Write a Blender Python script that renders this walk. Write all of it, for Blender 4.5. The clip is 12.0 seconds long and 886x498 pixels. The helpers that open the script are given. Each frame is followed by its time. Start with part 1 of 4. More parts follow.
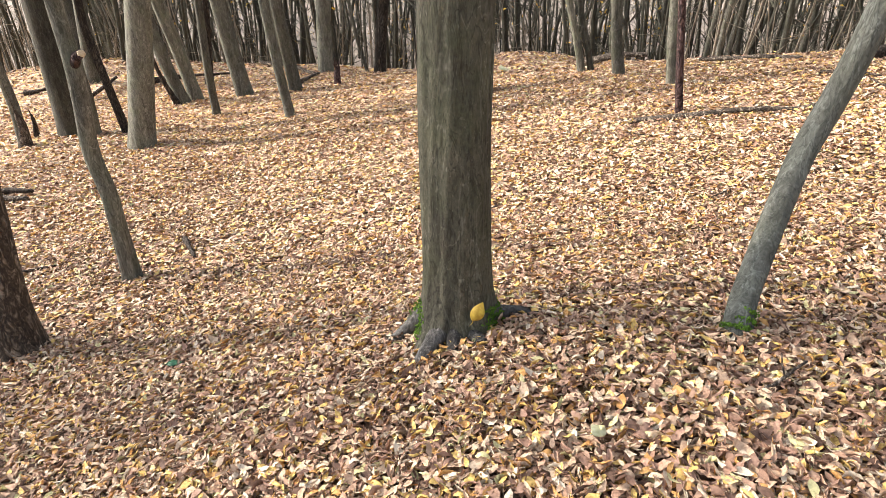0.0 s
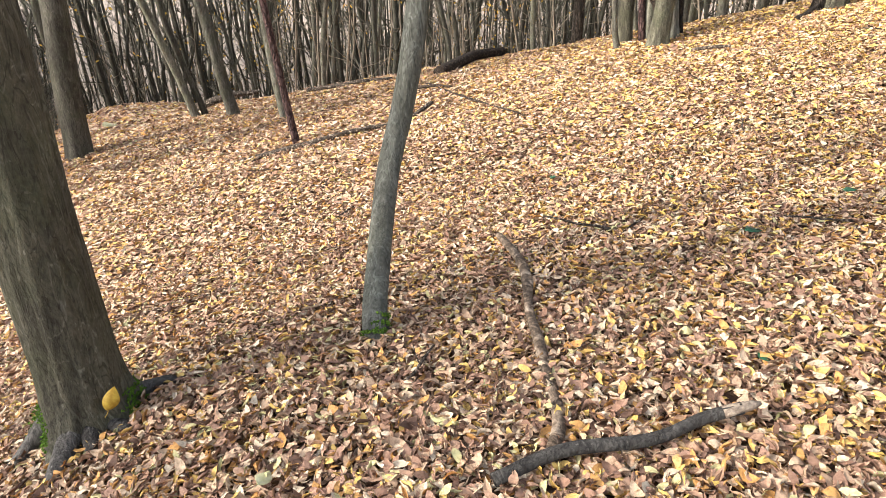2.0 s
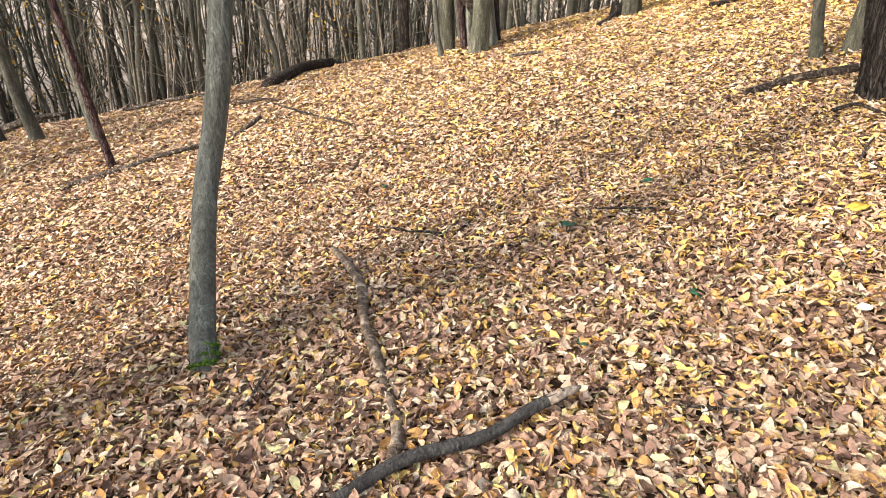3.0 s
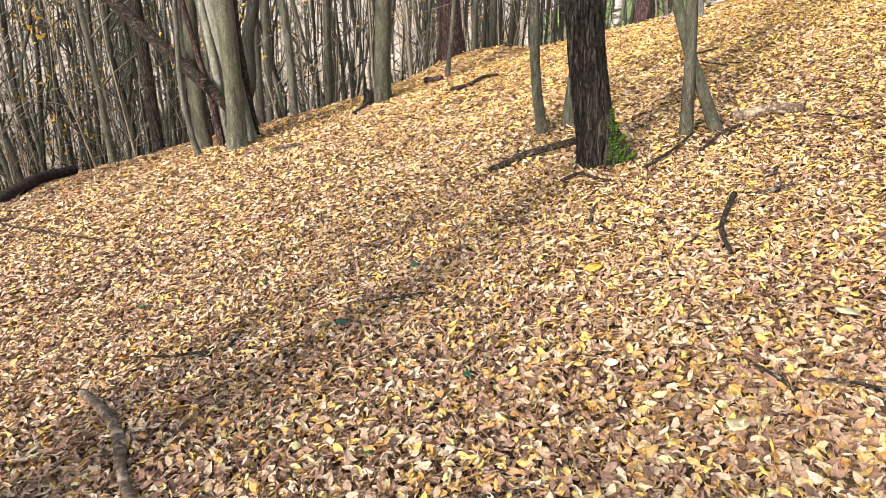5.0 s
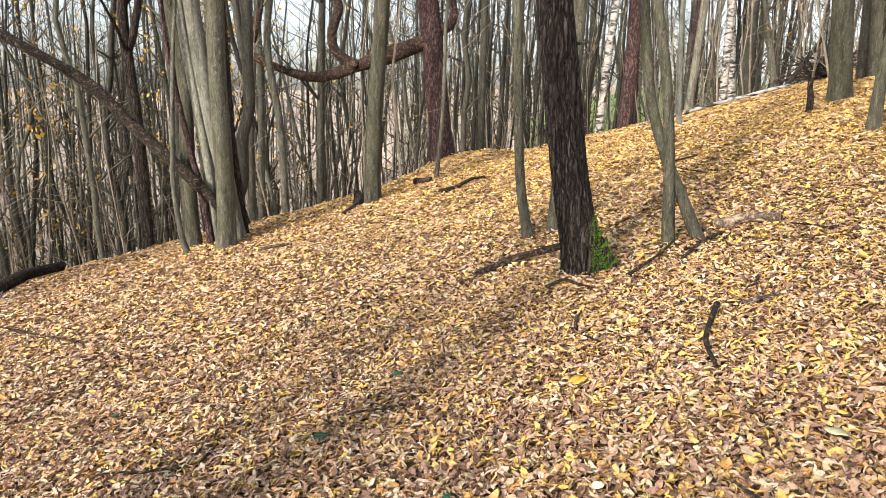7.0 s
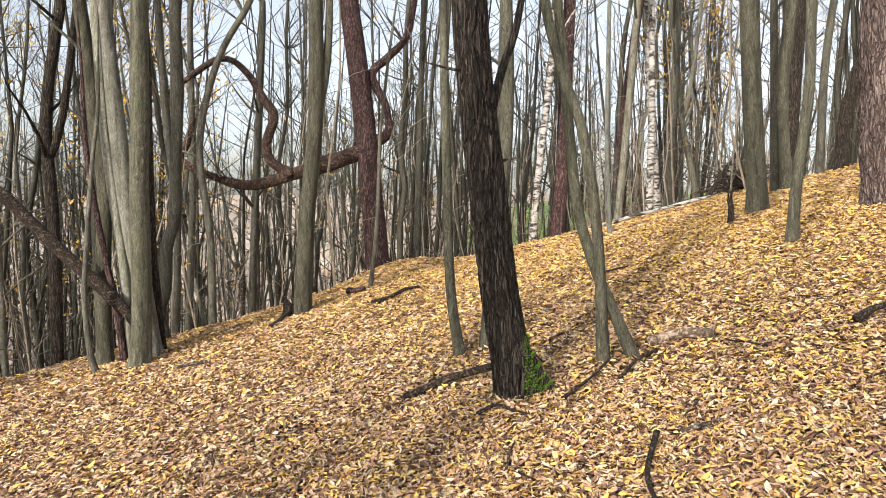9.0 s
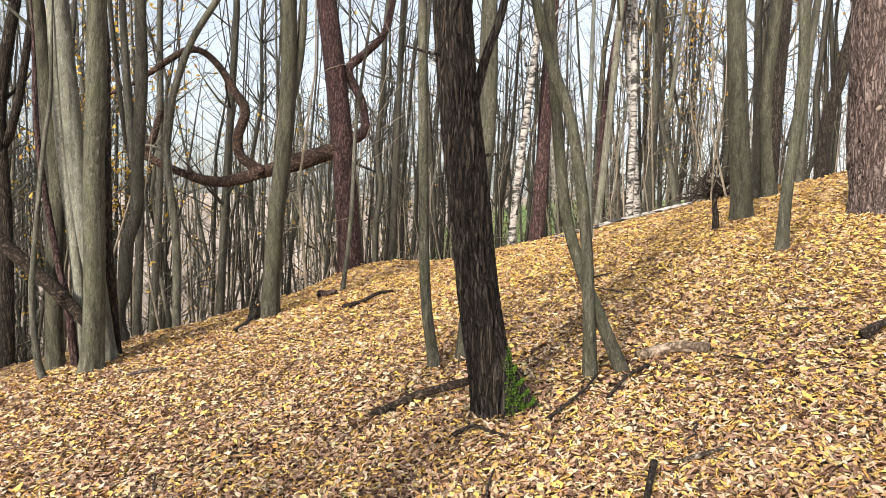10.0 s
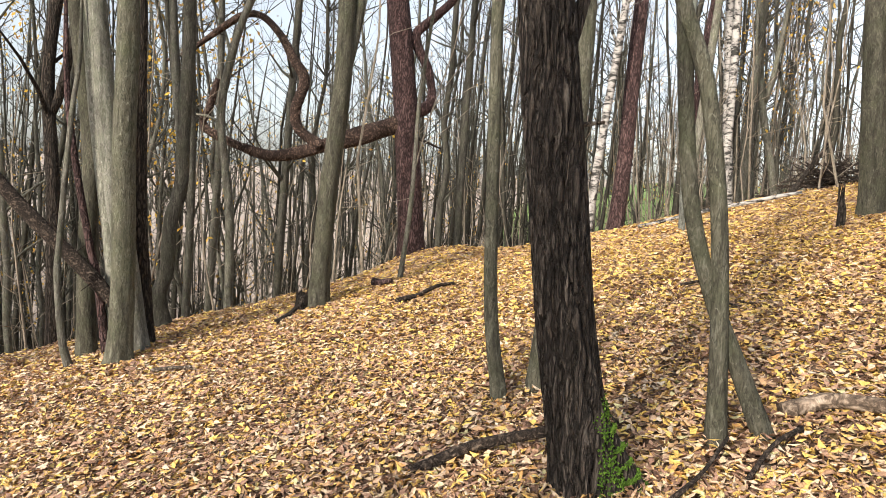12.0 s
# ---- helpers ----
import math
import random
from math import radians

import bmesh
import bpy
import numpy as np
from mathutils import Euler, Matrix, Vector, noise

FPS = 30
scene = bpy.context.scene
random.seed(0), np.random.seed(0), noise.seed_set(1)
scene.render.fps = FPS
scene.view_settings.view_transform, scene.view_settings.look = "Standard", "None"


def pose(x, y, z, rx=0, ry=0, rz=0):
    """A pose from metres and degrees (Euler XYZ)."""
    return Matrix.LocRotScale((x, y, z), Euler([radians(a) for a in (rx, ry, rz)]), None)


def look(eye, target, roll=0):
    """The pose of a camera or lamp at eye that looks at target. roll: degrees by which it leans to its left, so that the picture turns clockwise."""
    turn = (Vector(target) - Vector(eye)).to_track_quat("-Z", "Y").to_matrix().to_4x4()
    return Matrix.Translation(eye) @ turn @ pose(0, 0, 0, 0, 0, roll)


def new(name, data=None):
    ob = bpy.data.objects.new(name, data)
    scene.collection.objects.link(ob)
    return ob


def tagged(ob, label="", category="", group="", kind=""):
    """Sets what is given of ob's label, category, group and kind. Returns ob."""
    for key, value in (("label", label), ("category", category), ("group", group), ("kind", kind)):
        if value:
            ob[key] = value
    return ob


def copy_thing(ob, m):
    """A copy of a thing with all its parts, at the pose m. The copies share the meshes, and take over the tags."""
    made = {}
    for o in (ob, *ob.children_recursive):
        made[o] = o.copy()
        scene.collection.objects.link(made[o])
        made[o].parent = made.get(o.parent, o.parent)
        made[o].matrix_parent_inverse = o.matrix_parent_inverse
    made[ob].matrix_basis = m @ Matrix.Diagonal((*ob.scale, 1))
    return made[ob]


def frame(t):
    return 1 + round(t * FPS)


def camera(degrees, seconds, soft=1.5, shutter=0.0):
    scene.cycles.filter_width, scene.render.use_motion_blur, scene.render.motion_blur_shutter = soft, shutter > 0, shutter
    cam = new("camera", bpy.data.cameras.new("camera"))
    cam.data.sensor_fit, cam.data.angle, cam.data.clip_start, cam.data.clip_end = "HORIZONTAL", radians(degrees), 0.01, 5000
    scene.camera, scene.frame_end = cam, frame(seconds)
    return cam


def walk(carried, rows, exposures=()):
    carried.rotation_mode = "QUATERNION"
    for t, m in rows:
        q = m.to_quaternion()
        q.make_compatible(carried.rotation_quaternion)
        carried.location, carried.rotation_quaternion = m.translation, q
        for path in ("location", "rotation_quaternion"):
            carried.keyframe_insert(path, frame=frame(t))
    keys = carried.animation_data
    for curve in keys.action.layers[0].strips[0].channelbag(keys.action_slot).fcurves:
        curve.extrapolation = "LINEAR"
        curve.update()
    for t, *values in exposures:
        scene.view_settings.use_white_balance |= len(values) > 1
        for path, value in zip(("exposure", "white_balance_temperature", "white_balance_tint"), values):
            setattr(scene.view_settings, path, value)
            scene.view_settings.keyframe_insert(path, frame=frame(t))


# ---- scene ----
cam = camera(67.3, 12.0, soft=0.55)
PATH = [
    (0, (0.000, -0.000, 1.494), (0.000, 1.727, 0.486), -1.51),
    (0.5, (0.018, 0.007, 1.485), (0.252, 1.736, 0.508), -1.23),
    (1, (0.069, -0.011, 1.491), (0.568, 1.672, 0.533), -0.98),
    (1.5, (0.106, -0.019, 1.493), (0.845, 1.581, 0.548), -0.78),
    (2, (0.135, -0.026, 1.496), (1.077, 1.473, 0.566), -0.43),
    (2.5, (0.165, -0.041, 1.502), (1.287, 1.340, 0.589), 0.18),
    (3, (0.207, -0.066, 1.505), (1.499, 1.164, 0.599), 0.85),
    (3.5, (0.244, -0.092, 1.508), (1.677, 0.983, 0.620), 0.84),
    (3.7, (0.257, -0.091, 1.504), (1.733, 0.933, 0.624), 0.77),
    (5.3, (0.333, -0.097, 1.580), (2.070, 0.647, 0.924), -0.07),
    (5.5, (0.335, -0.101, 1.583), (2.079, 0.635, 0.936), -0.08),
    (6, (0.342, -0.109, 1.588), (2.096, 0.639, 0.982), -0.12),
    (6.5, (0.348, -0.110, 1.603), (2.116, 0.670, 1.084), 0.25),
    (7, (0.369, -0.111, 1.634), (2.164, 0.668, 1.219), 0.58),
    (7.5, (0.401, -0.111, 1.662), (2.225, 0.650, 1.358), 1.14),
    (7.7, (0.413, -0.112, 1.680), (2.247, 0.643, 1.417), 1.45),
    (9.3, (0.717, -0.101, 1.701), (2.623, 0.496, 1.605), 0.18),
    (9.5, (0.786, -0.091, 1.705), (2.699, 0.484, 1.605), -0.00),
    (10, (0.980, 0.002, 1.677), (2.896, 0.567, 1.582), 1.88),
    (10.5, (1.240, 0.132, 1.723), (3.152, 0.713, 1.629), 3.91),
    (11, (1.503, 0.154, 1.708), (3.413, 0.738, 1.597), 4.35),
    (11.5, (1.732, 0.161, 1.757), (3.624, 0.797, 1.620), 4.00),
    (12, (1.945, 0.322, 1.728), (3.791, 1.071, 1.561), 3.53),
]
walk(cam, [(t, look(eye, target, roll)) for t, eye, target, roll in PATH],
     exposures=[(0.0, 1.76), (2.0, 1.56), (5.4, 1.24), (9.5, 0.97), (12.0, 0.97)])

# ---- daylight: a pale autumn sky and a weak, veiled sun ----
SUN_AZ, SUN_EL = 285.0, 30.0  # degrees clockwise from +y, and above the horizon
world = bpy.data.worlds.new("sky")
scene.world = world
world.use_nodes = True
wn = world.node_tree
sky = wn.nodes.new("ShaderNodeTexSky")
sky.sky_type, sky.sun_disc = "NISHITA", False
sky.sun_elevation, sky.sun_rotation = radians(SUN_EL), radians(SUN_AZ)
sky.air_density, sky.dust_density, sky.ozone_density = 1.0, 3.0, 1.0
veil = wn.nodes.new("ShaderNodeHueSaturation")  # thin high cloud takes most of the blue out of the sky
veil.inputs["Saturation"].default_value = 0.45
wn.links.new(sky.outputs[0], veil.inputs["Color"])
wn.links.new(veil.outputs[0], wn.nodes["Background"].inputs[0])
wn.nodes["Background"].inputs[1].default_value = 0.14
sun_way = Vector((math.sin(radians(SUN_AZ)) * math.cos(radians(SUN_EL)),
                  math.cos(radians(SUN_AZ)) * math.cos(radians(SUN_EL)), math.sin(radians(SUN_EL))))
sun_data = bpy.data.lights.new("sun", "SUN")
sun_data.energy, sun_data.angle, sun_data.color = 3.0, radians(3.2), (1.0, 0.91, 0.79)
sun = new("sun", sun_data)
sun.matrix_world = look(sun_way * 50, (0, 0, 0))


# ---- materials ----
class Mat:
    """A node material with a few short cuts."""

    def __init__(self, name, rough=0.8):
        self.m = bpy.data.materials.new(name)
        self.m.use_nodes = True
        self.t = self.m.node_tree
        self.b = self.t.nodes["Principled BSDF"]
        self.b.inputs["Roughness"].default_value = rough
        self.b.inputs["Specular IOR Level"].default_value = 0.3
        self.co = self.t.nodes.new("ShaderNodeTexCoord").outputs["Object"]

    def link(self, a, b):
        self.t.links.new(a, b)

    def mapped(self, sx, sy, sz):
        n = self.t.nodes.new("ShaderNodeMapping")
        n.inputs["Scale"].default_value = (sx, sy, sz)
        self.link(self.co, n.inputs["Vector"])
        return n.outputs[0]

    def noise(self, co, scale, detail=4.0, rough=0.55, distort=0.0):
        n = self.t.nodes.new("ShaderNodeTexNoise")
        for key, v in (("Scale", scale), ("Detail", detail), ("Roughness", rough), ("Distortion", distort)):
            n.inputs[key].default_value = v
        self.link(co, n.inputs["Vector"])
        return n.outputs["Fac"]

    def ramp(self, fac, stops, constant=False):
        n = self.t.nodes.new("ShaderNodeValToRGB")
        el = n.color_ramp.elements
        while len(el) < len(stops):
            el.new(0.5)
        for e, (p, c) in zip(el, stops):
            e.position, e.color = p, (*c, 1) if len(c) == 3 else c
        n.color_ramp.interpolation = "CONSTANT" if constant else "LINEAR"
        self.link(fac, n.inputs[0])
        return n.outputs[0]

    def mix(self, fac, a, b, how="MIX"):
        n = self.t.nodes.new("ShaderNodeMix")
        n.data_type, n.blend_type = "RGBA", how
        for v, s in ((fac, n.inputs[0]), (a, n.inputs[6]), (b, n.inputs[7])):
            if isinstance(v, (int, float)):
                s.default_value = v
            elif isinstance(v, tuple):
                s.default_value = (*v, 1)
            else:
                self.link(v, s)
        return n.outputs[2]

    def math(self, op, a, b=0.0):
        n = self.t.nodes.new("ShaderNodeMath")
        n.operation = op
        for v, s in ((a, n.inputs[0]), (b, n.inputs[1])):
            if isinstance(v, (int, float)):
                s.default_value = v
            else:
                self.link(v, s)
        return n.outputs[0]

    def bump(self, h, strength, dist):
        n = self.t.nodes.new("ShaderNodeBump")
        n.inputs["Strength"].default_value, n.inputs["Distance"].default_value = strength, dist
        self.link(h, n.inputs["Height"])
        self.link(n.outputs[0], self.b.inputs["Normal"])

    def done(self, colour):
        self.link(colour, self.b.inputs["Base Color"])
        return self.m

    def object_random(self):
        return self.t.nodes.new("ShaderNodeObjectInfo").outputs["Random"]

    def island_random(self):
        return self.t.nodes.new("ShaderNodeNewGeometry").outputs["Random Per Island"]


def bark_smooth(name, dark, mid, pale, stretch=0.16, bump=0.5, algae=0.55, spread=0.5):
    """Smooth grey bark with pale streaks running up the stem and blotches of algae."""
    k = Mat(name, 0.85)
    streak = k.noise(k.mapped(1, 1, stretch), 24, 6, 0.65, 1.6)
    blotch = k.noise(k.co, 3.2, 5, 0.6)
    grain = k.noise(k.mapped(1, 1, 0.5), 120, 3)
    c = k.ramp(streak, [(0.32, dark), (0.52, mid), (0.62, mid), (0.70, pale)])
    fleck = k.ramp(k.noise(k.mapped(1, 1, 0.6), 55, 3, 0.5, 0.8), [(0.64, (0, 0, 0)), (0.72, (0.8, 0.8, 0.8))])
    c = k.mix(fleck, c, pale)
    c = k.mix(k.math("MULTIPLY", blotch, 0.4), c, mid, "MIX")
    vein = k.math("ABSOLUTE", k.math("SUBTRACT", k.noise(k.mapped(1, 1, 0.22), 15, 3, 0.5, 0.9), 0.5))
    line = k.ramp(vein, [(0.0, (0.7, 0.7, 0.7)), (0.028, (0, 0, 0))])
    c = k.mix(line, c, tuple(0.5 * (m + p) for m, p in zip(mid, pale)))
    groove = k.math("ABSOLUTE", k.math("SUBTRACT", k.noise(k.mapped(1, 1, 0.18), 26, 3, 0.5, 1.2), 0.5))
    c = k.mix(k.ramp(groove, [(0.0, (0.75, 0.75, 0.75)), (0.03, (0, 0, 0))]), c, tuple(0.7 * d for d in dark))
    stain = k.ramp(k.noise(k.mapped(1, 1, 0.25), 9, 4, 0.6, 0.7), [(0.36, (0.58, 0.57, 0.56)), (0.5, (1, 1, 1)), (0.68, (1.3, 1.3, 1.28))])
    c = k.mix(1.0, c, stain, "MULTIPLY")
    green = k.ramp(k.noise(k.co, 5.5, 4), [(0.45, (0, 0, 0)), (0.72, (algae, algae, algae))])
    c = k.mix(green, c, (mid[0] * 0.75, mid[1] * 0.95, mid[2] * 0.6))
    shade = k.ramp(grain, [(0.3, (0.72, 0.72, 0.72)), (0.7, (1.12, 1.12, 1.12))])
    c = k.mix(1.0, c, shade, "MULTIPLY")
    tone = k.ramp(k.object_random(), [(0, (1 - spread, 0.98 - spread, 0.95 - spread)), (0.5, (0.95, 0.95, 0.95)), (1, (1 + spread, 1 + spread, 0.97 + spread))])
    c = k.mix(1.0, c, tone, "MULTIPLY")
    k.bump(k.math("ADD", streak, k.math("MULTIPLY", grain, 0.5)), bump, 0.012)
    return k.done(c)


def bark_rough(name, dark, mid, pale, scale=14, stretch=0.25, bump=0.9, plates=False):
    """Furrowed bark: plates split by deep, wandering cracks."""
    k = Mat(name, 0.92)
    ridge = k.math("ABSOLUTE", k.math("SUBTRACT", k.noise(k.mapped(1, 1, stretch), scale * 0.6, 5, 0.62, 0.8), 0.5))
    crack = k.math("MINIMUM", k.math("MULTIPLY", ridge, 6.0), 1.0)
    if plates:
        warp = k.t.nodes.new("ShaderNodeTexNoise")
        warp.inputs["Scale"].default_value, warp.inputs["Detail"].default_value = scale * 0.3, 5.0
        k.link(k.mapped(1, 1, stretch * 2.5), warp.inputs["Vector"])
        shift = k.t.nodes.new("ShaderNodeVectorMath")
        shift.operation = "MULTIPLY_ADD"
        shift.inputs[1].default_value = (4.5 / scale,) * 3
        k.link(warp.outputs["Color"], shift.inputs[0])
        k.link(k.mapped(1, 1, stretch), shift.inputs[2])
        cells = k.t.nodes.new("ShaderNodeTexVoronoi")
        cells.feature = "DISTANCE_TO_EDGE"
        cells.inputs["Scale"].default_value = scale
        k.link(shift.outputs[0], cells.inputs["Vector"])
        gap = k.math("MINIMUM", k.math("MULTIPLY", cells.outputs["Distance"], 5.0), 1.0)
        crack = k.math("MULTIPLY", gap, k.math("ADD", k.math("MULTIPLY", crack, 0.55), 0.45))
    fine = k.noise(k.mapped(1, 1, 0.45), 70, 4, 0.6)
    c = k.ramp(crack, [(0.0, tuple(0.45 * d for d in dark)), (0.25, dark), (0.55, mid), (1.0, pale)])
    c = k.mix(k.math("MULTIPLY", fine, 0.3), c, mid)
    c = k.mix(1.0, c, k.ramp(k.noise(k.co, 4.5, 4), [(0.3, (0.7, 0.68, 0.66)), (0.7, (1.2, 1.2, 1.2))]), "MULTIPLY")
    c = k.mix(1.0, c, k.ramp(fine, [(0.3, (0.6, 0.6, 0.6)), (0.7, (1.25, 1.22, 1.18))]), "MULTIPLY")
    k.bump(k.math("ADD", crack, k.math("MULTIPLY", fine, 0.4)), bump, 0.03)
    return k.done(c)


HORNBEAM = bark_smooth("hornbeam_bark", (0.034, 0.032, 0.023), (0.092, 0.088, 0.065), (0.23, 0.228, 0.185), 0.28, 0.9, 0.4, 0.18)
SAPLING = bark_smooth("sapling_bark", (0.075, 0.08, 0.068), (0.145, 0.15, 0.13), (0.34, 0.355, 0.335), 0.3, 0.5, 0.1)
FOREST = bark_smooth("forest_bark", (0.04, 0.037, 0.03), (0.112, 0.106, 0.087), (0.29, 0.28, 0.245), 0.3, 0.6, 0.4)
OAK = bark_rough("oak_bark", (0.022, 0.017, 0.014), (0.075, 0.061, 0.051), (0.19, 0.166, 0.142), 38, 0.085, 1.0, True)
PINE = bark_rough("pine_bark", (0.035, 0.020, 0.020), (0.11, 0.066, 0.065), (0.18, 0.122, 0.12), 26, 0.2, 0.8, True)
DARK = bark_rough("dark_bark", (0.02, 0.016, 0.013), (0.065, 0.052, 0.041), (0.14, 0.115, 0.094), 34, 0.12, 0.9, True)
DEAD = bark_rough("dead_wood", (0.05, 0.038, 0.03), (0.15, 0.118, 0.092), (0.31, 0.265, 0.22), 40, 0.4, 0.7)
PALE = bark_smooth("pale_bark", (0.09, 0.088, 0.07), (0.19, 0.185, 0.155), (0.42, 0.41, 0.37), 0.4, 0.5, 0.3)
LOGDARK = bark_rough("dark_log_bark", (0.025, 0.018, 0.014), (0.08, 0.06, 0.047), (0.19, 0.15, 0.12), 40, 1.0, 0.7)
CROOK = bark_rough("crooked_limb_bark", (0.04, 0.026, 0.021), (0.115, 0.076, 0.06), (0.22, 0.155, 0.125), 24, 1.0, 0.7)
LOGDEAD = bark_rough("weathered_log_wood", (0.055, 0.043, 0.036), (0.19, 0.155, 0.125), (0.44, 0.385, 0.325), 36, 1.0, 0.7)
OLDPINE = bark_rough("old_pine_bark", (0.09, 0.065, 0.06), (0.22, 0.17, 0.158), (0.36, 0.30, 0.285), 26, 0.12, 0.9, True)
DRIFT = bark_rough("bare_log_wood", (0.13, 0.095, 0.07), (0.31, 0.24, 0.18), (0.52, 0.43, 0.34), 20, 1.0, 0.4)
BRUSH = bark_smooth("brushwood_bark", (0.12, 0.10, 0.08), (0.26, 0.22, 0.175), (0.42, 0.37, 0.31), 0.4, 0.3, 0.1)
GREYLOG = bark_smooth("grey_log_bark", (0.03, 0.028, 0.027), (0.085, 0.08, 0.076), (0.22, 0.21, 0.20), 0.6, 0.9, 0.0)


def birch_bark():
    k = Mat("birch_bark", 0.7)
    band = k.noise(k.mapped(1.0, 1.0, 2.2), 5, 6, 0.7, 0.8)
    c = k.ramp(band, [(0.44, (0.03, 0.028, 0.025)), (0.53, (0.34, 0.32, 0.30)), (0.75, (0.48, 0.465, 0.44))])
    k.bump(band, 0.4, 0.01)
    return k.done(c)


BIRCH = birch_bark()


def cut_wood():
    k = Mat("cut_wood", 0.8)
    c = k.ramp(k.noise(k.mapped(1, 1, 1), 40, 4), [(0.3, (0.45, 0.33, 0.2)), (0.7, (0.72, 0.6, 0.42))])
    return k.done(c)


CUT = cut_wood()


def broken_wood():
    k = Mat("broken_wood", 0.9)
    c = k.ramp(k.noise(k.mapped(1, 1, 1), 60, 5), [(0.3, (0.13, 0.10, 0.08)), (0.7, (0.40, 0.33, 0.26))])
    k.bump(k.noise(k.co, 90, 4), 0.8, 0.01)
    return k.done(c)


BROKEN = broken_wood()


def moss_material():
    k = Mat("moss", 0.95)
    n = k.noise(k.co, 60, 4)
    c = k.ramp(n, [(0.3, (0.04, 0.085, 0.01)), (0.55, (0.10, 0.19, 0.02)), (0.75, (0.18, 0.28, 0.035))])
    k.bump(k.noise(k.co, 160, 4), 0.8, 0.01)
    return k.done(c)


MOSS = moss_material()

LEAF_TONES = [(0.00, (0.14, 0.081, 0.057)), (0.06, (0.28, 0.166, 0.116)), (0.18, (0.42, 0.264, 0.182)), (0.33, (0.54, 0.378, 0.259)),
              (0.50, (0.63, 0.486, 0.347)), (0.63, (0.56, 0.310, 0.110)), (0.71, (0.65, 0.450, 0.149)), (0.79, (0.67, 0.564, 0.429)),
              (0.87, (0.34, 0.207, 0.149)), (0.95, (0.59, 0.543, 0.286))]
GOLD_TONES = [(0.00, (0.168, 0.097, 0.061)), (0.12, (0.337, 0.204, 0.126)), (0.26, (0.505, 0.321, 0.177)),
              (0.40, (0.622, 0.403, 0.163)), (0.56, (0.724, 0.500, 0.142)), (0.74, (0.745, 0.571, 0.365)), (0.88, (0.760, 0.561, 0.152))]


def leaf_material(name, tones, gold=None):
    """Dry leaves, each of its own tone; gold: tones that take over up the slope, where brighter leaves fell."""
    k = Mat(name, 0.68)
    r = k.island_random()
    c = k.ramp(r, tones, True)
    if gold:
        place = k.t.nodes.new("ShaderNodeSeparateXYZ")
        k.link(k.co, place.inputs[0])
        up = k.math("SUBTRACT", k.math("MULTIPLY", place.outputs[0], 0.12), k.math("MULTIPLY", place.outputs[1], 0.05))
        up = k.math("ADD", up, k.math("MULTIPLY", k.noise(k.co, 0.9, 3), 0.5))
        pick = k.math("FRACT", k.math("MULTIPLY", r, 37.7))
        c = k.mix(k.math("GREATER_THAN", k.math("SUBTRACT", up, 0.32), pick), c, k.ramp(r, gold, True))
    speck = k.ramp(k.noise(k.co, 95, 4, 0.65), [(0.32, (0.62, 0.56, 0.50)), (0.5, (0.97, 0.96, 0.95)), (0.68, (1.14, 1.12, 1.08))])
    c = k.mix(1.0, c, speck, "MULTIPLY")
    k.b.inputs["Specular IOR Level"].default_value = 0.3
    k.bump(k.noise(k.co, 220, 2), 0.25, 0.003)
    return k.done(c)


LITTER = leaf_material("fallen_leaves", LEAF_TONES, GOLD_TONES)
CROWN_LEAF = leaf_material("hanging_leaves", [(0, (0.5, 0.33, 0.05)), (0.4, (0.65, 0.42, 0.06)), (0.75, (0.42, 0.24, 0.06))])


def plain_leaf(name, c1, c2, rough=0.5):
    k = Mat(name, rough)
    return k.done(k.ramp(k.noise(k.co, 45, 4), [(0.35, c1), (0.65, c2)]))


YELLOW_LEAF = plain_leaf("yellow_leaf", (0.38, 0.22, 0.03), (0.62, 0.44, 0.07))
GREEN_LEAF = plain_leaf("green_leaf", (0.015, 0.07, 0.035), (0.04, 0.13, 0.07), 0.35)
PALE_LEAF = plain_leaf("pale_leaf", (0.52, 0.50, 0.27), (0.68, 0.66, 0.42))


